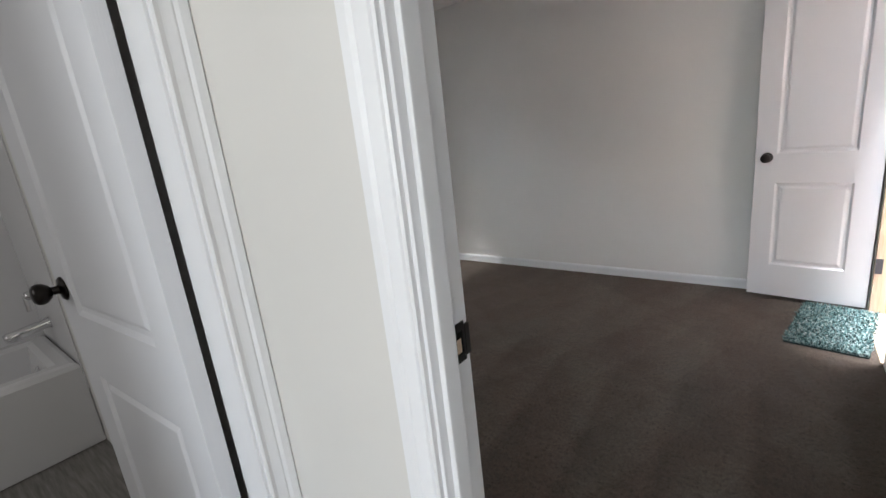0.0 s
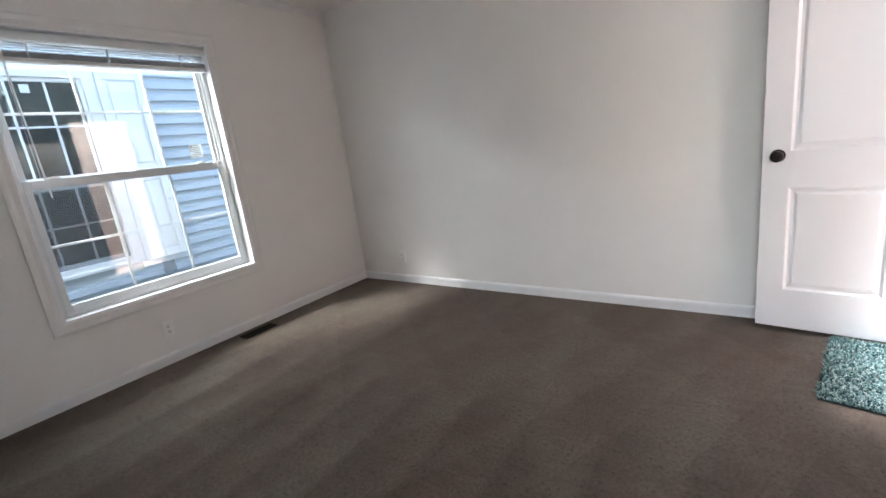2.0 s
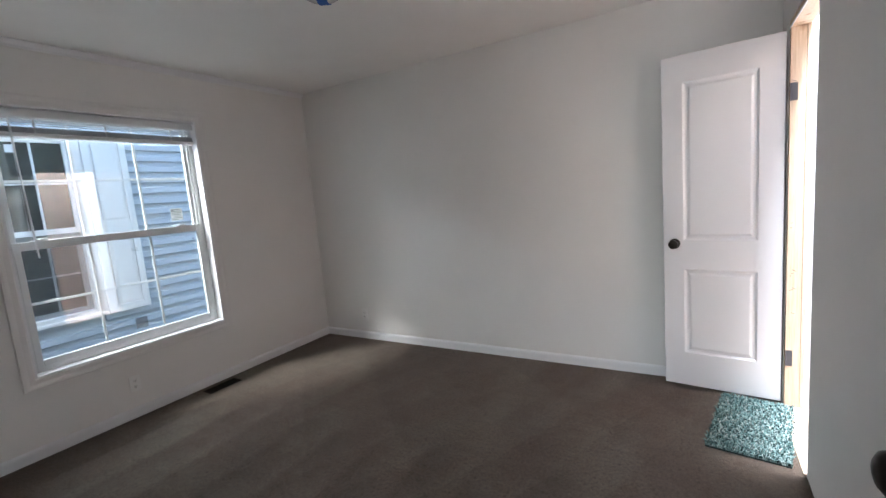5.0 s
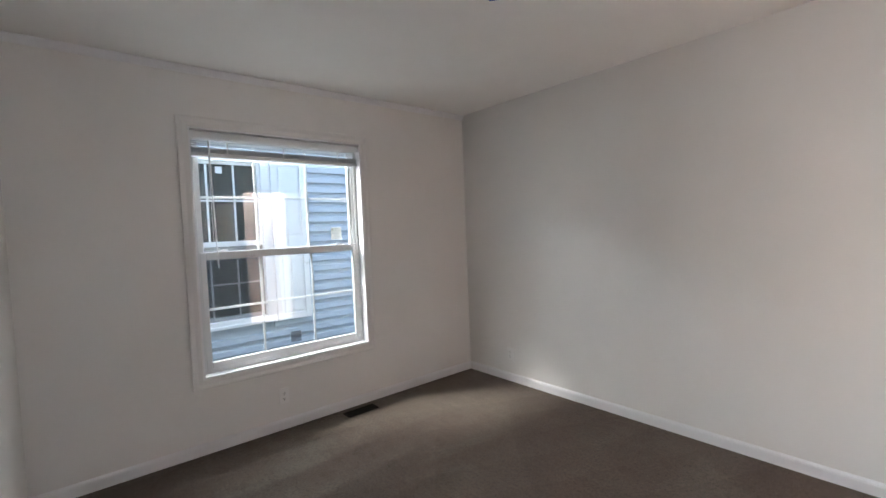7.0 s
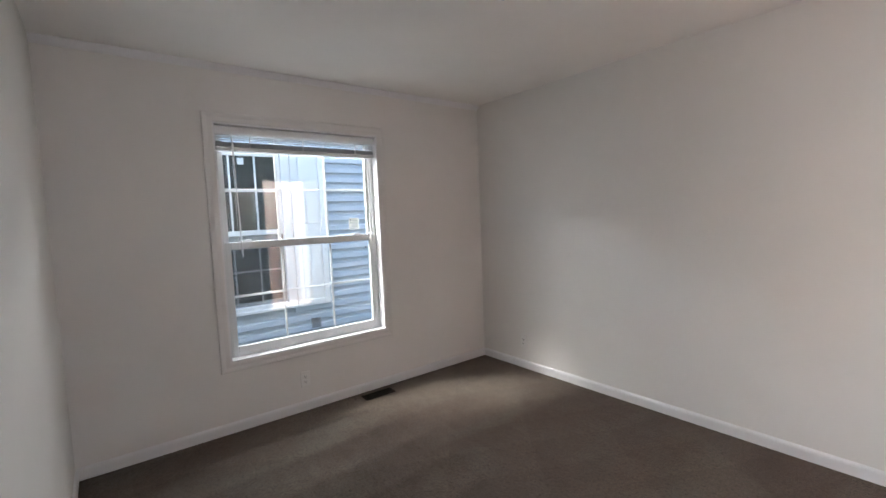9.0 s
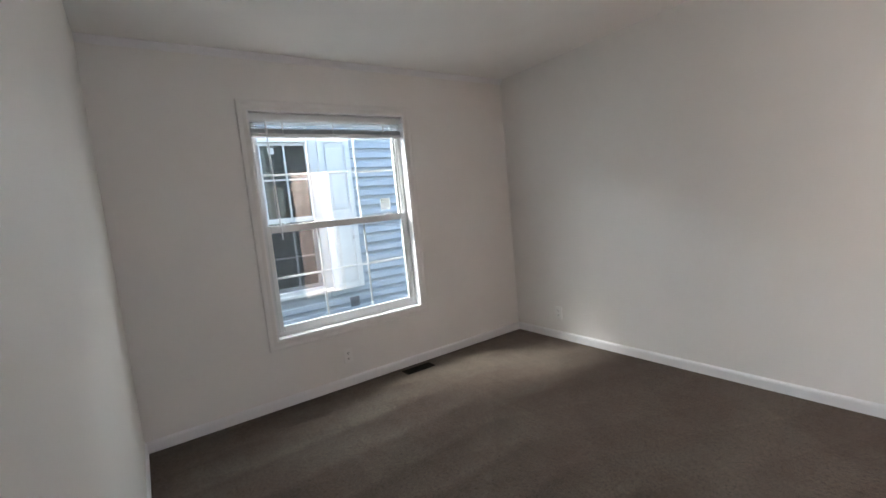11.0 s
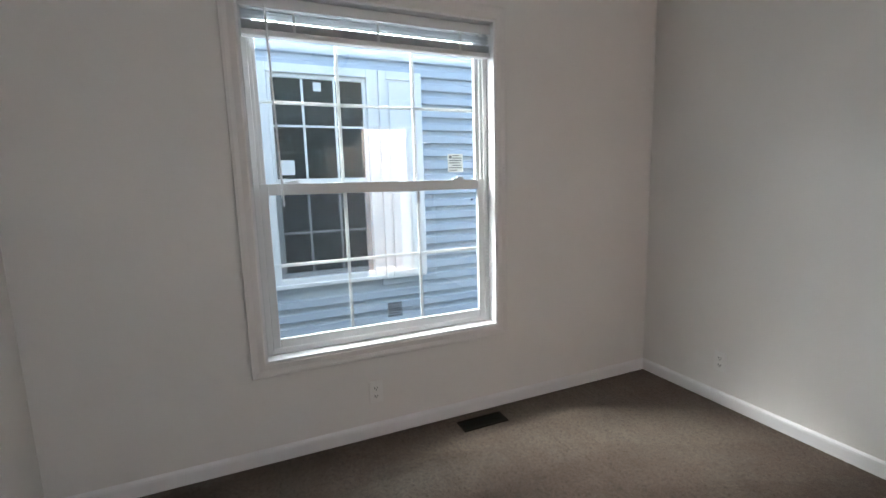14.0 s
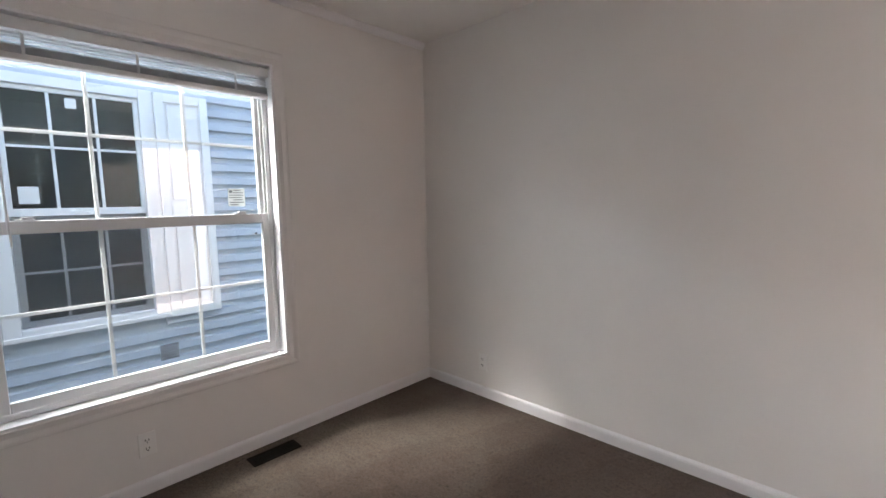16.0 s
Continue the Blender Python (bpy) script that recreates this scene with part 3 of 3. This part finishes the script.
# raw framing of that doorway
door_frame = empty("door_frame", pose(0, 0, 0), "raw pine framing of the untrimmed doorway", "door frame", "structure")
part("hinge_stud", boxes([(XE + 0.004, XE + 0.070, OY1, OY1 + 0.038, 0.0, OZ)], 0.002), M_LUMBER, door_frame, "raw pine stud with pencil marks")
for z in (0.30, 1.745):
    hinge(door_frame, pose(XE + 0.036, OY1 - 0.0013, z))
part("trim_stud", boxes([(XE + 0.0705, XE + 0.088, OY1 - 0.004, OY1 + 0.038, 0.0, OZ)], 0.002), M_LUMBER, door_frame)
part("latch_stud", boxes([(XE + 0.012, XE + 0.088, OY0 - 0.001, OY0 + 0.012, 0.0, OZ)], 0.002), M_LUMBER, door_frame)
part("header", boxes([(XE + 0.004, XE + 0.088, OY0 + 0.012, OY1 + 0.038, OZ + 0.0005, OZ + 0.038)], 0.002), M_LUMBER, door_frame)
part("threshold", boxes([(XE - 0.012, XE + 0.092, OY0 + 0.012, OY1, 0.0005, 0.012)], 0.003), M_LUMBER, door_frame, "raw plywood threshold")
random.seed(4)
for zc in (1.06, 1.035, 0.80, 0.785, 0.77, 0.70, 0.69, 0.56, 1.80):
    w = random.uniform(0.008, 0.02)
    u = XE + random.uniform(0.018, 0.040)
    bm = boxes([(-w / 2, w / 2, -0.0003, 0.0003, -0.0012, 0.0012)])
    part("pencil_mark", bm, M_SIGN, door_frame).matrix_basis = pose(u, OY1 - 0.0006, zc, 0, random.uniform(-50, 50), 0)
# torn wallboard edge along the opening
random.seed(9)
bm = bmesh.new()
zz = 0.0
while zz < OZ:
    dz = random.uniform(0.012, 0.05)
    box(bm, XE - 0.0008, XE + 0.011, OY0 - 0.004, OY0 + 0.0125 + random.uniform(0.0, 0.004), zz, min(OZ, zz + dz))
    zz += dz + random.uniform(0, 0.004)
part("torn_wallboard_edge", bm, M_WRAP, door_frame, "ragged white wallboard edge", kind="stuff")
bm = bmesh.new()
yy = OY0
while yy < OY1 + 0.03:
    dy = random.uniform(0.01, 0.04)
    box(bm, XE - 0.0008, XE + 0.004, yy, min(OY1 + 0.03, yy + dy), OZ - random.uniform(0.0, 0.004), OZ + 0.006)
    yy += dy
part("torn_wallboard_head", bm, M_WRAP, door_frame, "ragged white wallboard edge", kind="stuff")

# the open, wrapped space behind it
top("deck", boxes([(XE + 0.093, 2.4, 2.2, 6.0, -0.05, 0.004)]), M_PLY, "raw plywood deck behind the doorway", "deck", "structure")
top("wall_wrap", boxes([(XE + 0.096, 2.4, OY1 + 0.045, OY1 + 0.10, 0.004, 2.6)]), M_WRAP, "white house wrap beside the doorway", "wall", "structure")
top("wall_plywood", boxes([(0.90, 0.95, 3.70, OY1 + 0.045, 0.004, 2.6)]), M_PLY, "peach plywood sheet behind the doorway", "wall", "structure")

# unseen wall, added dark so that less light bounces in through the doorway
top("added_dark_wall", boxes([(0.90, 0.97, 1.9, 3.695, 0.004, 2.6)]), M_OURS, "unseen dark wall added to cut the light outside the doorway", "wall", "structure")

# ---- rug ----
rug = empty("rug", Matrix.Translation((0.11, 4.445, 0.0)) @ pose(0, 0, 0, 0, 0, -8.6), "teal and white shaggy doormat under the open door", "rug")
part("backing", boxes([(-0.180, 0.165, -0.315, 0.315, 0.001, 0.009)], 0.003), M_RUGBACK, rug)
rng = random.Random(12)
vs, fs = [], []
for i in range(46):
    for k in range(84):
        x = -0.180 + 0.345 * (i + rng.uniform(0, 1)) / 46
        y = -0.315 + 0.63 * (k + rng.uniform(0, 1)) / 84
        a, ln, lean, w = rng.uniform(0, 6.283), rng.uniform(0.014, 0.024), rng.uniform(0.004, 0.016), rng.uniform(0.0022, 0.0036)
        ca, sa = math.cos(a), math.sin(a)
        n = len(vs)
        for h, o, q in ((0.007, 0.0, 1.0), (0.007 + ln * 0.65, lean * 0.55, 1.1), (0.007 + ln * 0.85, lean * 1.3, 0.7)):
            for j in range(3):
                b = a + j * 2.094
                vs.append((x + o * ca + q * w * math.cos(b), y + o * sa + q * w * math.sin(b), h))
        for r in (0, 3):
            for j in range(3):
                p = (j + 1) % 3
                fs.append((n + r + j, n + r + p, n + r + 3 + p, n + r + 3 + j))
        fs.append((n + 6, n + 7, n + 8))
me = bpy.data.meshes.new("shag_pile")
me.from_pydata(vs, [], fs)
me.materials.append(M_TUFT)
ob = new("shag_pile", me)
ob.parent = rug
tagged(ob, "teal, grey and white shag pile", kind="stuff")

# ---- bedroom doorway and door ----
d2f = empty("door_frame", pose(0, 0, 0), "white cased frame of the bedroom doorway", "door frame", "structure")
part("jamb", boxes([(DX0 - 0.018, DX0, YH - 0.002, YS + 0.002, 0.0, DZ + 0.018)], 0.0015), M_TRIM, d2f)
part("jamb", boxes([(DX1, DX1 + 0.018, YH - 0.002, YS + 0.002, 0.0, DZ + 0.018)], 0.0015), M_TRIM, d2f)
part("head_jamb", boxes([(DX0, DX1, YH - 0.002, YS + 0.002, DZ, DZ + 0.018)], 0.0015), M_TRIM, d2f)
part("stop", boxes([(DX0, DX0 + 0.010, YS - 0.068, YS - 0.036, 0.0, DZ)], 0.003), M_TRIM, d2f)
part("stop", boxes([(DX1 - 0.010, DX1, YS - 0.068, YS - 0.036, 0.0, DZ)], 0.003), M_TRIM, d2f)
part("stop", boxes([(DX0 + 0.010, DX1 - 0.010, YS - 0.068, YS - 0.036, DZ - 0.010, DZ)], 0.003), M_TRIM, d2f)
for m in (Matrix(((1, 0, 0, 0), (0, 0, -1, YH), (0, 1, 0, 0), (0, 0, 0, 1))), on_south(YS)):
    bm = bmesh.new()
    sweep(bm, arch(DX0 - 0.006, DX1 + 0.006, DZ + 0.006), CASE, m, False)
    part("casing", bm, M_TRIM, d2f, "white moulded casing")
strike = part("strike_plate", boxes([(DX0 - 0.0005, DX0 + 0.0012, YS - 0.034, YS - 0.006, 0.987, 1.000), (DX0 - 0.0005, DX0 + 0.0012, YS - 0.034, YS - 0.006, 1.033, 1.046),
                                     (DX0 - 0.0005, DX0 + 0.0012, YS - 0.034, YS - 0.028, 1.000, 1.033), (DX0 - 0.0005, DX0 + 0.0012, YS - 0.011, YS - 0.006, 1.000, 1.033),
                                     (DX0 - 0.0005, DX0 + 0.0022, YS - 0.006, YS + 0.004, 0.993, 1.040)], 0.0004), M_BRONZE, d2f, "dark bronze strike plate")
# thin near-black sheet painting the shade in the strike's recess
part("latch_recess_shade", boxes([(DX0 - 0.0003, DX0 + 0.0001, YS - 0.029, YS - 0.010, 0.999, 1.034)]), M_HOLESHADE, strike)
part("latch_hole", boxes([(DX0 + 0.0002, DX0 + 0.0006, YS - 0.025, YS - 0.015, 1.001, 1.022)]), M_LUMBER, strike)
d2 = empty("door_2", Matrix.Translation((DX1 - 0.004, YS - 0.002, 0.022)) @ pose(0, 0, 0, 0, 0, 96.8), "white two-panel bedroom door standing open", "door", "structure")
leaf = part("leaf", leaf_mesh(0.708, 2.018, 0.035, 0.112, ((0.215, 0.755), (0.935, 1.865))), M_DOOR, d2, "white moulded two-panel door leaf")
leaf.matrix_basis = pose(0, 0.0, 0)
knob_set(leaf, 0.646, 0.985, 0.035)
for z in (0.25, 1.75):
    hinge(d2, pose(0.0, -0.003, z, 0, 0, 60))

# ---- bathroom doorway, door and tub ----
d1f = empty("door_frame", pose(0, 0, 0), "white cased frame of the bathroom doorway", "door frame", "structure")
part("jamb", boxes([(XB - 0.092, XB + 0.002, BY1, BY1 + 0.018, 0.0, DZ + 0.018)], 0.0015), M_TRIM, d1f)
part("jamb", boxes([(XB - 0.092, XB + 0.002, BY0 - 0.018, BY0, 0.0, DZ + 0.018)], 0.0015), M_TRIM, d1f)
part("head_jamb", boxes([(XB - 0.092, XB + 0.002, BY0, BY1, DZ, DZ + 0.018)], 0.0015), M_TRIM, d1f)
bm = bmesh.new()
sweep(bm, arch(BY0 - 0.006, BY1 + 0.006, DZ + 0.006), CASE, on_west(XB), False)
part("casing", bm, M_TRIM, d1f, "white moulded casing")
d1 = empty("door_1", Matrix.Translation((XB - 0.100, BY1 - 0.012, 0.012)) @ pose(0, 0, 0, 0, 0, 183.0), "white two-panel bathroom door standing open", "door", "structure")
leaf = part("leaf", leaf_mesh(0.690, 2.028, 0.035, 0.112, PAN2), M_DOOR, d1, "white moulded two-panel door leaf")
knob_set(leaf, 0.628, 1.005, 0.035)
for z in (0.25, 1.75):
    hinge(d1, pose(0.0, 0.036, z))

tub = empty("bathtub", pose(0, 0, 0), "white acrylic alcove bathtub beside the bathroom door", "bathtub")
bm = bmesh.new()
TX0, TX1, TY0, TY1, TZ = XW + 0.003, -2.790, 0.20, YH - 0.004, 0.440
rows = []
for o, z in ((0.0, 0.0), (0.0, TZ - 0.03), (0.012, TZ - 0.006), (0.03, TZ), (0.075, TZ), (0.10, TZ - 0.02), (0.15, 0.12), (0.20, 0.09)):
    rows.append([bm.verts.new((a, b, z)) for a, b in ((TX0 + o, TY0 + o), (TX1 - o, TY0 + o), (TX1 - o, TY1 - o), (TX0 + o, TY1 - o))])
for a, b in zip(rows, rows[1:]):
    for q in range(4):
        bm.faces.new((a[q], a[(q + 1) % 4], b[(q + 1) % 4], b[q]))
bm.faces.new(rows[-1])
part("basin", bm, M_TUB, tub)
bm = bmesh.new()
lathe(bm, [(0.0, 0.010), (0.026, 0.008), (0.034, 0.003), (0.034, 0.0)], pose(-3.16, TY1 - 0.118, TZ - 0.10, 90 - 14), 20)
part("overflow_plate", bm, M_CHROME, tub, "chrome overflow plate", True)
sur = empty("tub_surround", pose(0, 0, 0), "smooth grey-white tub surround panels", "surround", "structure")
part("panel", boxes([(TX0, TX1 + 0.02, YH - 0.006, YH - 0.0005, 0.30, 1.95)]), M_TUB, sur)
part("panel", boxes([(TX0 - 0.0025, TX0 + 0.004, TY0, YH - 0.006, 0.30, 1.95)]), M_TUB, sur)
spout = empty("tub_faucet", pose(-3.16, YH - 0.006, 0.585), "chrome tub spout with a lever handle above", "faucet")
bm = bmesh.new()
lathe(bm, [(0.0, 0.0), (0.034, 0.0), (0.032, 0.010), (0.027, 0.03), (0.025, 0.13), (0.028, 0.175), (0.020, 0.190), (0.0, 0.192)], pose(0, 0, 0, 90 + 8), 20)
part("spout", bm, M_CHROME, spout, "", True)
bm = bmesh.new()
lathe(bm, [(0.0, 0.0), (0.060, 0.0), (0.058, 0.006), (0.030, 0.012), (0.024, 0.05), (0.020, 0.065), (0.0, 0.067)], pose(0, 0, 0.16, 90), 24)
h = part("valve", bm, M_CHROME, spout, "", True)
part("lever", boxes([(-0.012, 0.012, -0.075, -0.055, 0.08, 0.165)], 0.006), M_CHROME, h)

# ---- ceiling light ----
lamp = empty("ceiling_light", pose(-1.63, 3.385, ZC), "frosted dome ceiling light bound with blue painter's tape", "ceiling light")
bm = bmesh.new()
lathe(bm, [(0.0, -0.03), (0.155, -0.03), (0.160, -0.022), (0.160, 0.0)], pose(0, 0, 0), 40)
part("base", bm, M_HINGE, lamp, "dark metal base", True)
DOME = [(0.146, -0.026), (0.146, -0.050), (0.132, -0.085), (0.106, -0.115), (0.070, -0.138), (0.035, -0.149), (0.0, -0.152)]
bm = bmesh.new()
lathe(bm, DOME, pose(0, 0, 0), 40)
part("shade", bm, M_FROST, lamp, "frosted glass dome", True)
bm = bmesh.new()
for turn in (122,):
    left, right = [], []
    pts = [(-r, z) for r, z in DOME[:-1]] + [(r, z) for r, z in DOME[::-1]]
    for r, z in pts:
        for side, store in ((-0.024, left), (0.024, right)):
            store.append(bm.verts.new(pose(0, 0, 0, 0, 0, turn) @ Vector((r * 1.012, side, z - 0.0025))))
    for k in range(len(pts) - 1):
        bm.faces.new((left[k], left[k + 1], right[k + 1], right[k]))
part("tape", bm, M_TAPE, lamp, "blue painter's tape across the dome")
for a in (10, 130, 250):
    bm = boxes([(-0.008, 0.008, 0.148, 0.162, -0.060, -0.020)], 0.003)
    part("clip", bm, M_HINGE, lamp).matrix_basis = pose(0, 0, 0, 0, 0, a)

# ---- outside: neighbour's house ----
NX = -5.060
house = empty("house", pose(0, 0, 0), "neighbouring house in pale blue vinyl siding", "house")
part("wall", boxes([(NX - 0.25, NX - 0.16, -3.0, 9.0, -0.9, 2.62)] ), M_SIDING, house)
part("sheathing", boxes([(NX - 0.16, NX - 0.002, -3.0, 2.74, -0.9, 2.62), (NX - 0.16, NX - 0.002, 3.60, 9.0, -0.9, 2.62), (NX - 0.16, NX - 0.002, 2.74, 3.60, -0.9, 0.52), (NX - 0.16, NX - 0.002, 2.74, 3.60, 2.18, 2.62)]), M_SIDING, house)
PITCH = 0.108
prof = [(-0.008, 0.0), (-0.008, 0.030), (-0.002, 0.038), (0.006, 0.037), (0.050, 0.028), (0.060, 0.014), (0.070, 0.010), (PITCH + 0.004, 0.003), (PITCH + 0.004, 0.0)]


def course(y0, y1):
    bm = bmesh.new()
    return mesh_of("siding_board", sweep(bm, [(y0, 0, 0, 1), (y1, 0, 0, 1)], prof, on_west(0), False), M_SIDING)


full, left_run, right_run = course(-3.0, 9.0), course(-3.0, 2.735), course(3.605, 9.0)
for k in range(32):
    z = -0.862 + PITCH * k
    if z > 0.50 - PITCH and z < 2.16:
        share("siding_board", left_run, house, pose(NX, 0, z))
        share("siding_board", right_run, house, pose(NX, 0, z))
    else:
        share("siding_board", full, house, pose(NX, 0, z))
# eave and roof edge, out of view, made deep to shade the upper siding
part("eave", boxes([(NX - 0.2, NX + 0.30, -3.0, 9.0, 2.62, 2.74)], 0.01), M_NWHITE, house, "white eave trim, unseen and deepened to shade the siding")
part("roof", boxes([(NX - 3.0, NX + 0.33, -3.1, 9.1, 2.74, 2.80)]), M_GROUND, house, "dark shingle roof edge")
nwin = part("window", frame_ring(NX - 0.03, NX + 0.046, 2.7095, 3.6305, 0.512, 2.182, 0.090, 0.050, 0.065, 0.006), M_NWHITE, house, "white double-hung window with grilles")
part("sill", boxes([(NX + 0.0, NX + 0.058, 2.7095, 3.6305, 0.490, 0.522)], 0.005), M_NWHITE, nwin)
part("upper_sash", frame_ring(NX - 0.012, NX + 0.014, 2.802, 3.540, 1.29, 2.115, 0.028, 0.050, 0.028, 0.003), M_NWHITE, nwin)
part("lower_sash", frame_ring(NX - 0.028, NX - 0.010, 2.802, 3.540, 0.563, 1.285, 0.045, 0.040, 0.060, 0.003), M_NWHITE, nwin)
for z0, z1, x in ((0.60, 1.23, NX - 0.019), (1.335, 2.09, NX + 0.001)):
    g = part("pane", boxes([(x - 0.002, x + 0.002, 2.828, 3.514, z0, z1)]), M_NGLASS, nwin, "coated dark pane")
for y in (3.050, 3.292):
    part("grille_bar", boxes([(NX + 0.004, NX + 0.012, y - 0.009, y + 0.009, 1.33, 2.09)], 0.002), M_NWHITE, nwin)
    part("grille_bar", boxes([(NX - 0.016, NX - 0.010, y - 0.009, y + 0.009, 0.60, 1.23)], 0.002), M_NWHITE, nwin)
part("grille_bar", boxes([(NX + 0.004, NX + 0.012, 2.825, 3.517, 1.727, 1.743)], 0.002), M_NWHITE, nwin)
part("grille_bar", boxes([(NX - 0.016, NX - 0.010, 2.825, 3.517, 0.912, 0.928)], 0.002), M_NWHITE, nwin)
part("insect_screen", boxes([(NX + 0.004, NX + 0.0048, 2.806, 3.536, 0.566, 1.284)]), M_SCREEN, nwin, "grey insect screen over the lower sash")
# no room is built: a dark sheet gives the shade behind the panes
part("room_shade_sheet", boxes([(NX - 0.155, NX - 0.150, 2.745, 3.595, 0.525, 2.175)]), M_ROOMSHADE, nwin, "dark sheet standing in for the shade of the room behind the glass")
part("sticker", boxes([(NX + 0.0035, NX + 0.0042, 2.86, 2.96, 1.37, 1.48)], 0.0), M_NWHITE, nwin, "white paper sticker")
part("sticker", boxes([(NX + 0.0035, NX + 0.0042, 3.135, 3.195, 2.00, 2.065)], 0.0), M_NWHITE, nwin, "white paper sticker")


def shutter(y0, y1):
    z0, z1 = 0.490, 2.175
    x = NX + 0.040
    sh = part("shutter", boxes([(x, x + 0.012, y0, y1, z0, z1)]), M_NWHITE, house, "white raised-panel shutter")
    part("rail", frame_ring(x + 0.0122, x + 0.030, y0, y1, z0, z1, 0.060, 0.065, 0.065, 0.004), M_NWHITE, sh)
    part("rail", boxes([(x + 0.0122, x + 0.030, y0 + 0.060, y1 - 0.060, 1.225, 1.365)], 0.004), M_NWHITE, sh)
    for a, b in ((0.575, 1.205), (1.385, 2.09)):
        part("panel", boxes([(x + 0.0122, x + 0.024, y0 + 0.080, y1 - 0.080, a, b)], 0.008), M_NWHITE, sh)


shutter(3.632, 3.995)
shutter(2.345, 2.708)
top("ground", boxes([(-60, 60, -60, 60, -1.0, -0.9)]), M_GROUND, "grey gravel ground between the houses", "ground", "structure")
ours = empty("outer_siding", pose(0, 0, 0), "slate grey-green vinyl siding on the outside of the bedroom wall", "siding", "structure")
prof2 = [(0.0, 0.0), (0.0, -0.016), (0.060, -0.011), (0.068, -0.003), (PITCH, -0.001), (PITCH, 0.0)]
oa = mesh_of("siding_board", sweep(bmesh.new(), [(-1.0, 0, 0, 1), (WY0 - 0.05, 0, 0, 1)], prof2, on_west(0), False), M_OURS)
ob2 = mesh_of("siding_board", sweep(bmesh.new(), [(WY1 + 0.05, 0, 0, 1), (YN + 0.1, 0, 0, 1)], prof2, on_west(0), False), M_OURS)
oc = mesh_of("siding_board", sweep(bmesh.new(), [(WY0 - 0.05, 0, 0, 1), (WY1 + 0.05, 0, 0, 1)], prof2, on_west(0), False), M_OURS)
for k in range(29):
    share("siding_board", oa, ours, pose(XO, 0, -0.6 + PITCH * k))
    share("siding_board", ob2, ours, pose(XO, 0, -0.6 + PITCH * k))
    if not WZ0 - 0.05 - PITCH < -0.6 + PITCH * k < WZ1 + 0.05:
        share("siding_board", oc, ours, pose(XO, 0, -0.6 + PITCH * k))
part("flashing", boxes([(XO - 0.004, XO - 0.0006, WY0 - 0.05, WY1 + 0.05, WZ1 + 0.05, WZ1 + 0.16), (XO - 0.004, XO - 0.0006, WY0 - 0.05, WY1 + 0.05, WZ0 - 0.16, WZ0 - 0.05)]), M_OURS, ours)
part("window_trim", frame_ring(XO - 0.02, XO - 0.001, WY0 - 0.05, WY1 + 0.05, WZ0 - 0.05, WZ1 + 0.05, 0.05, 0.05, 0.05), M_OURS, ours)
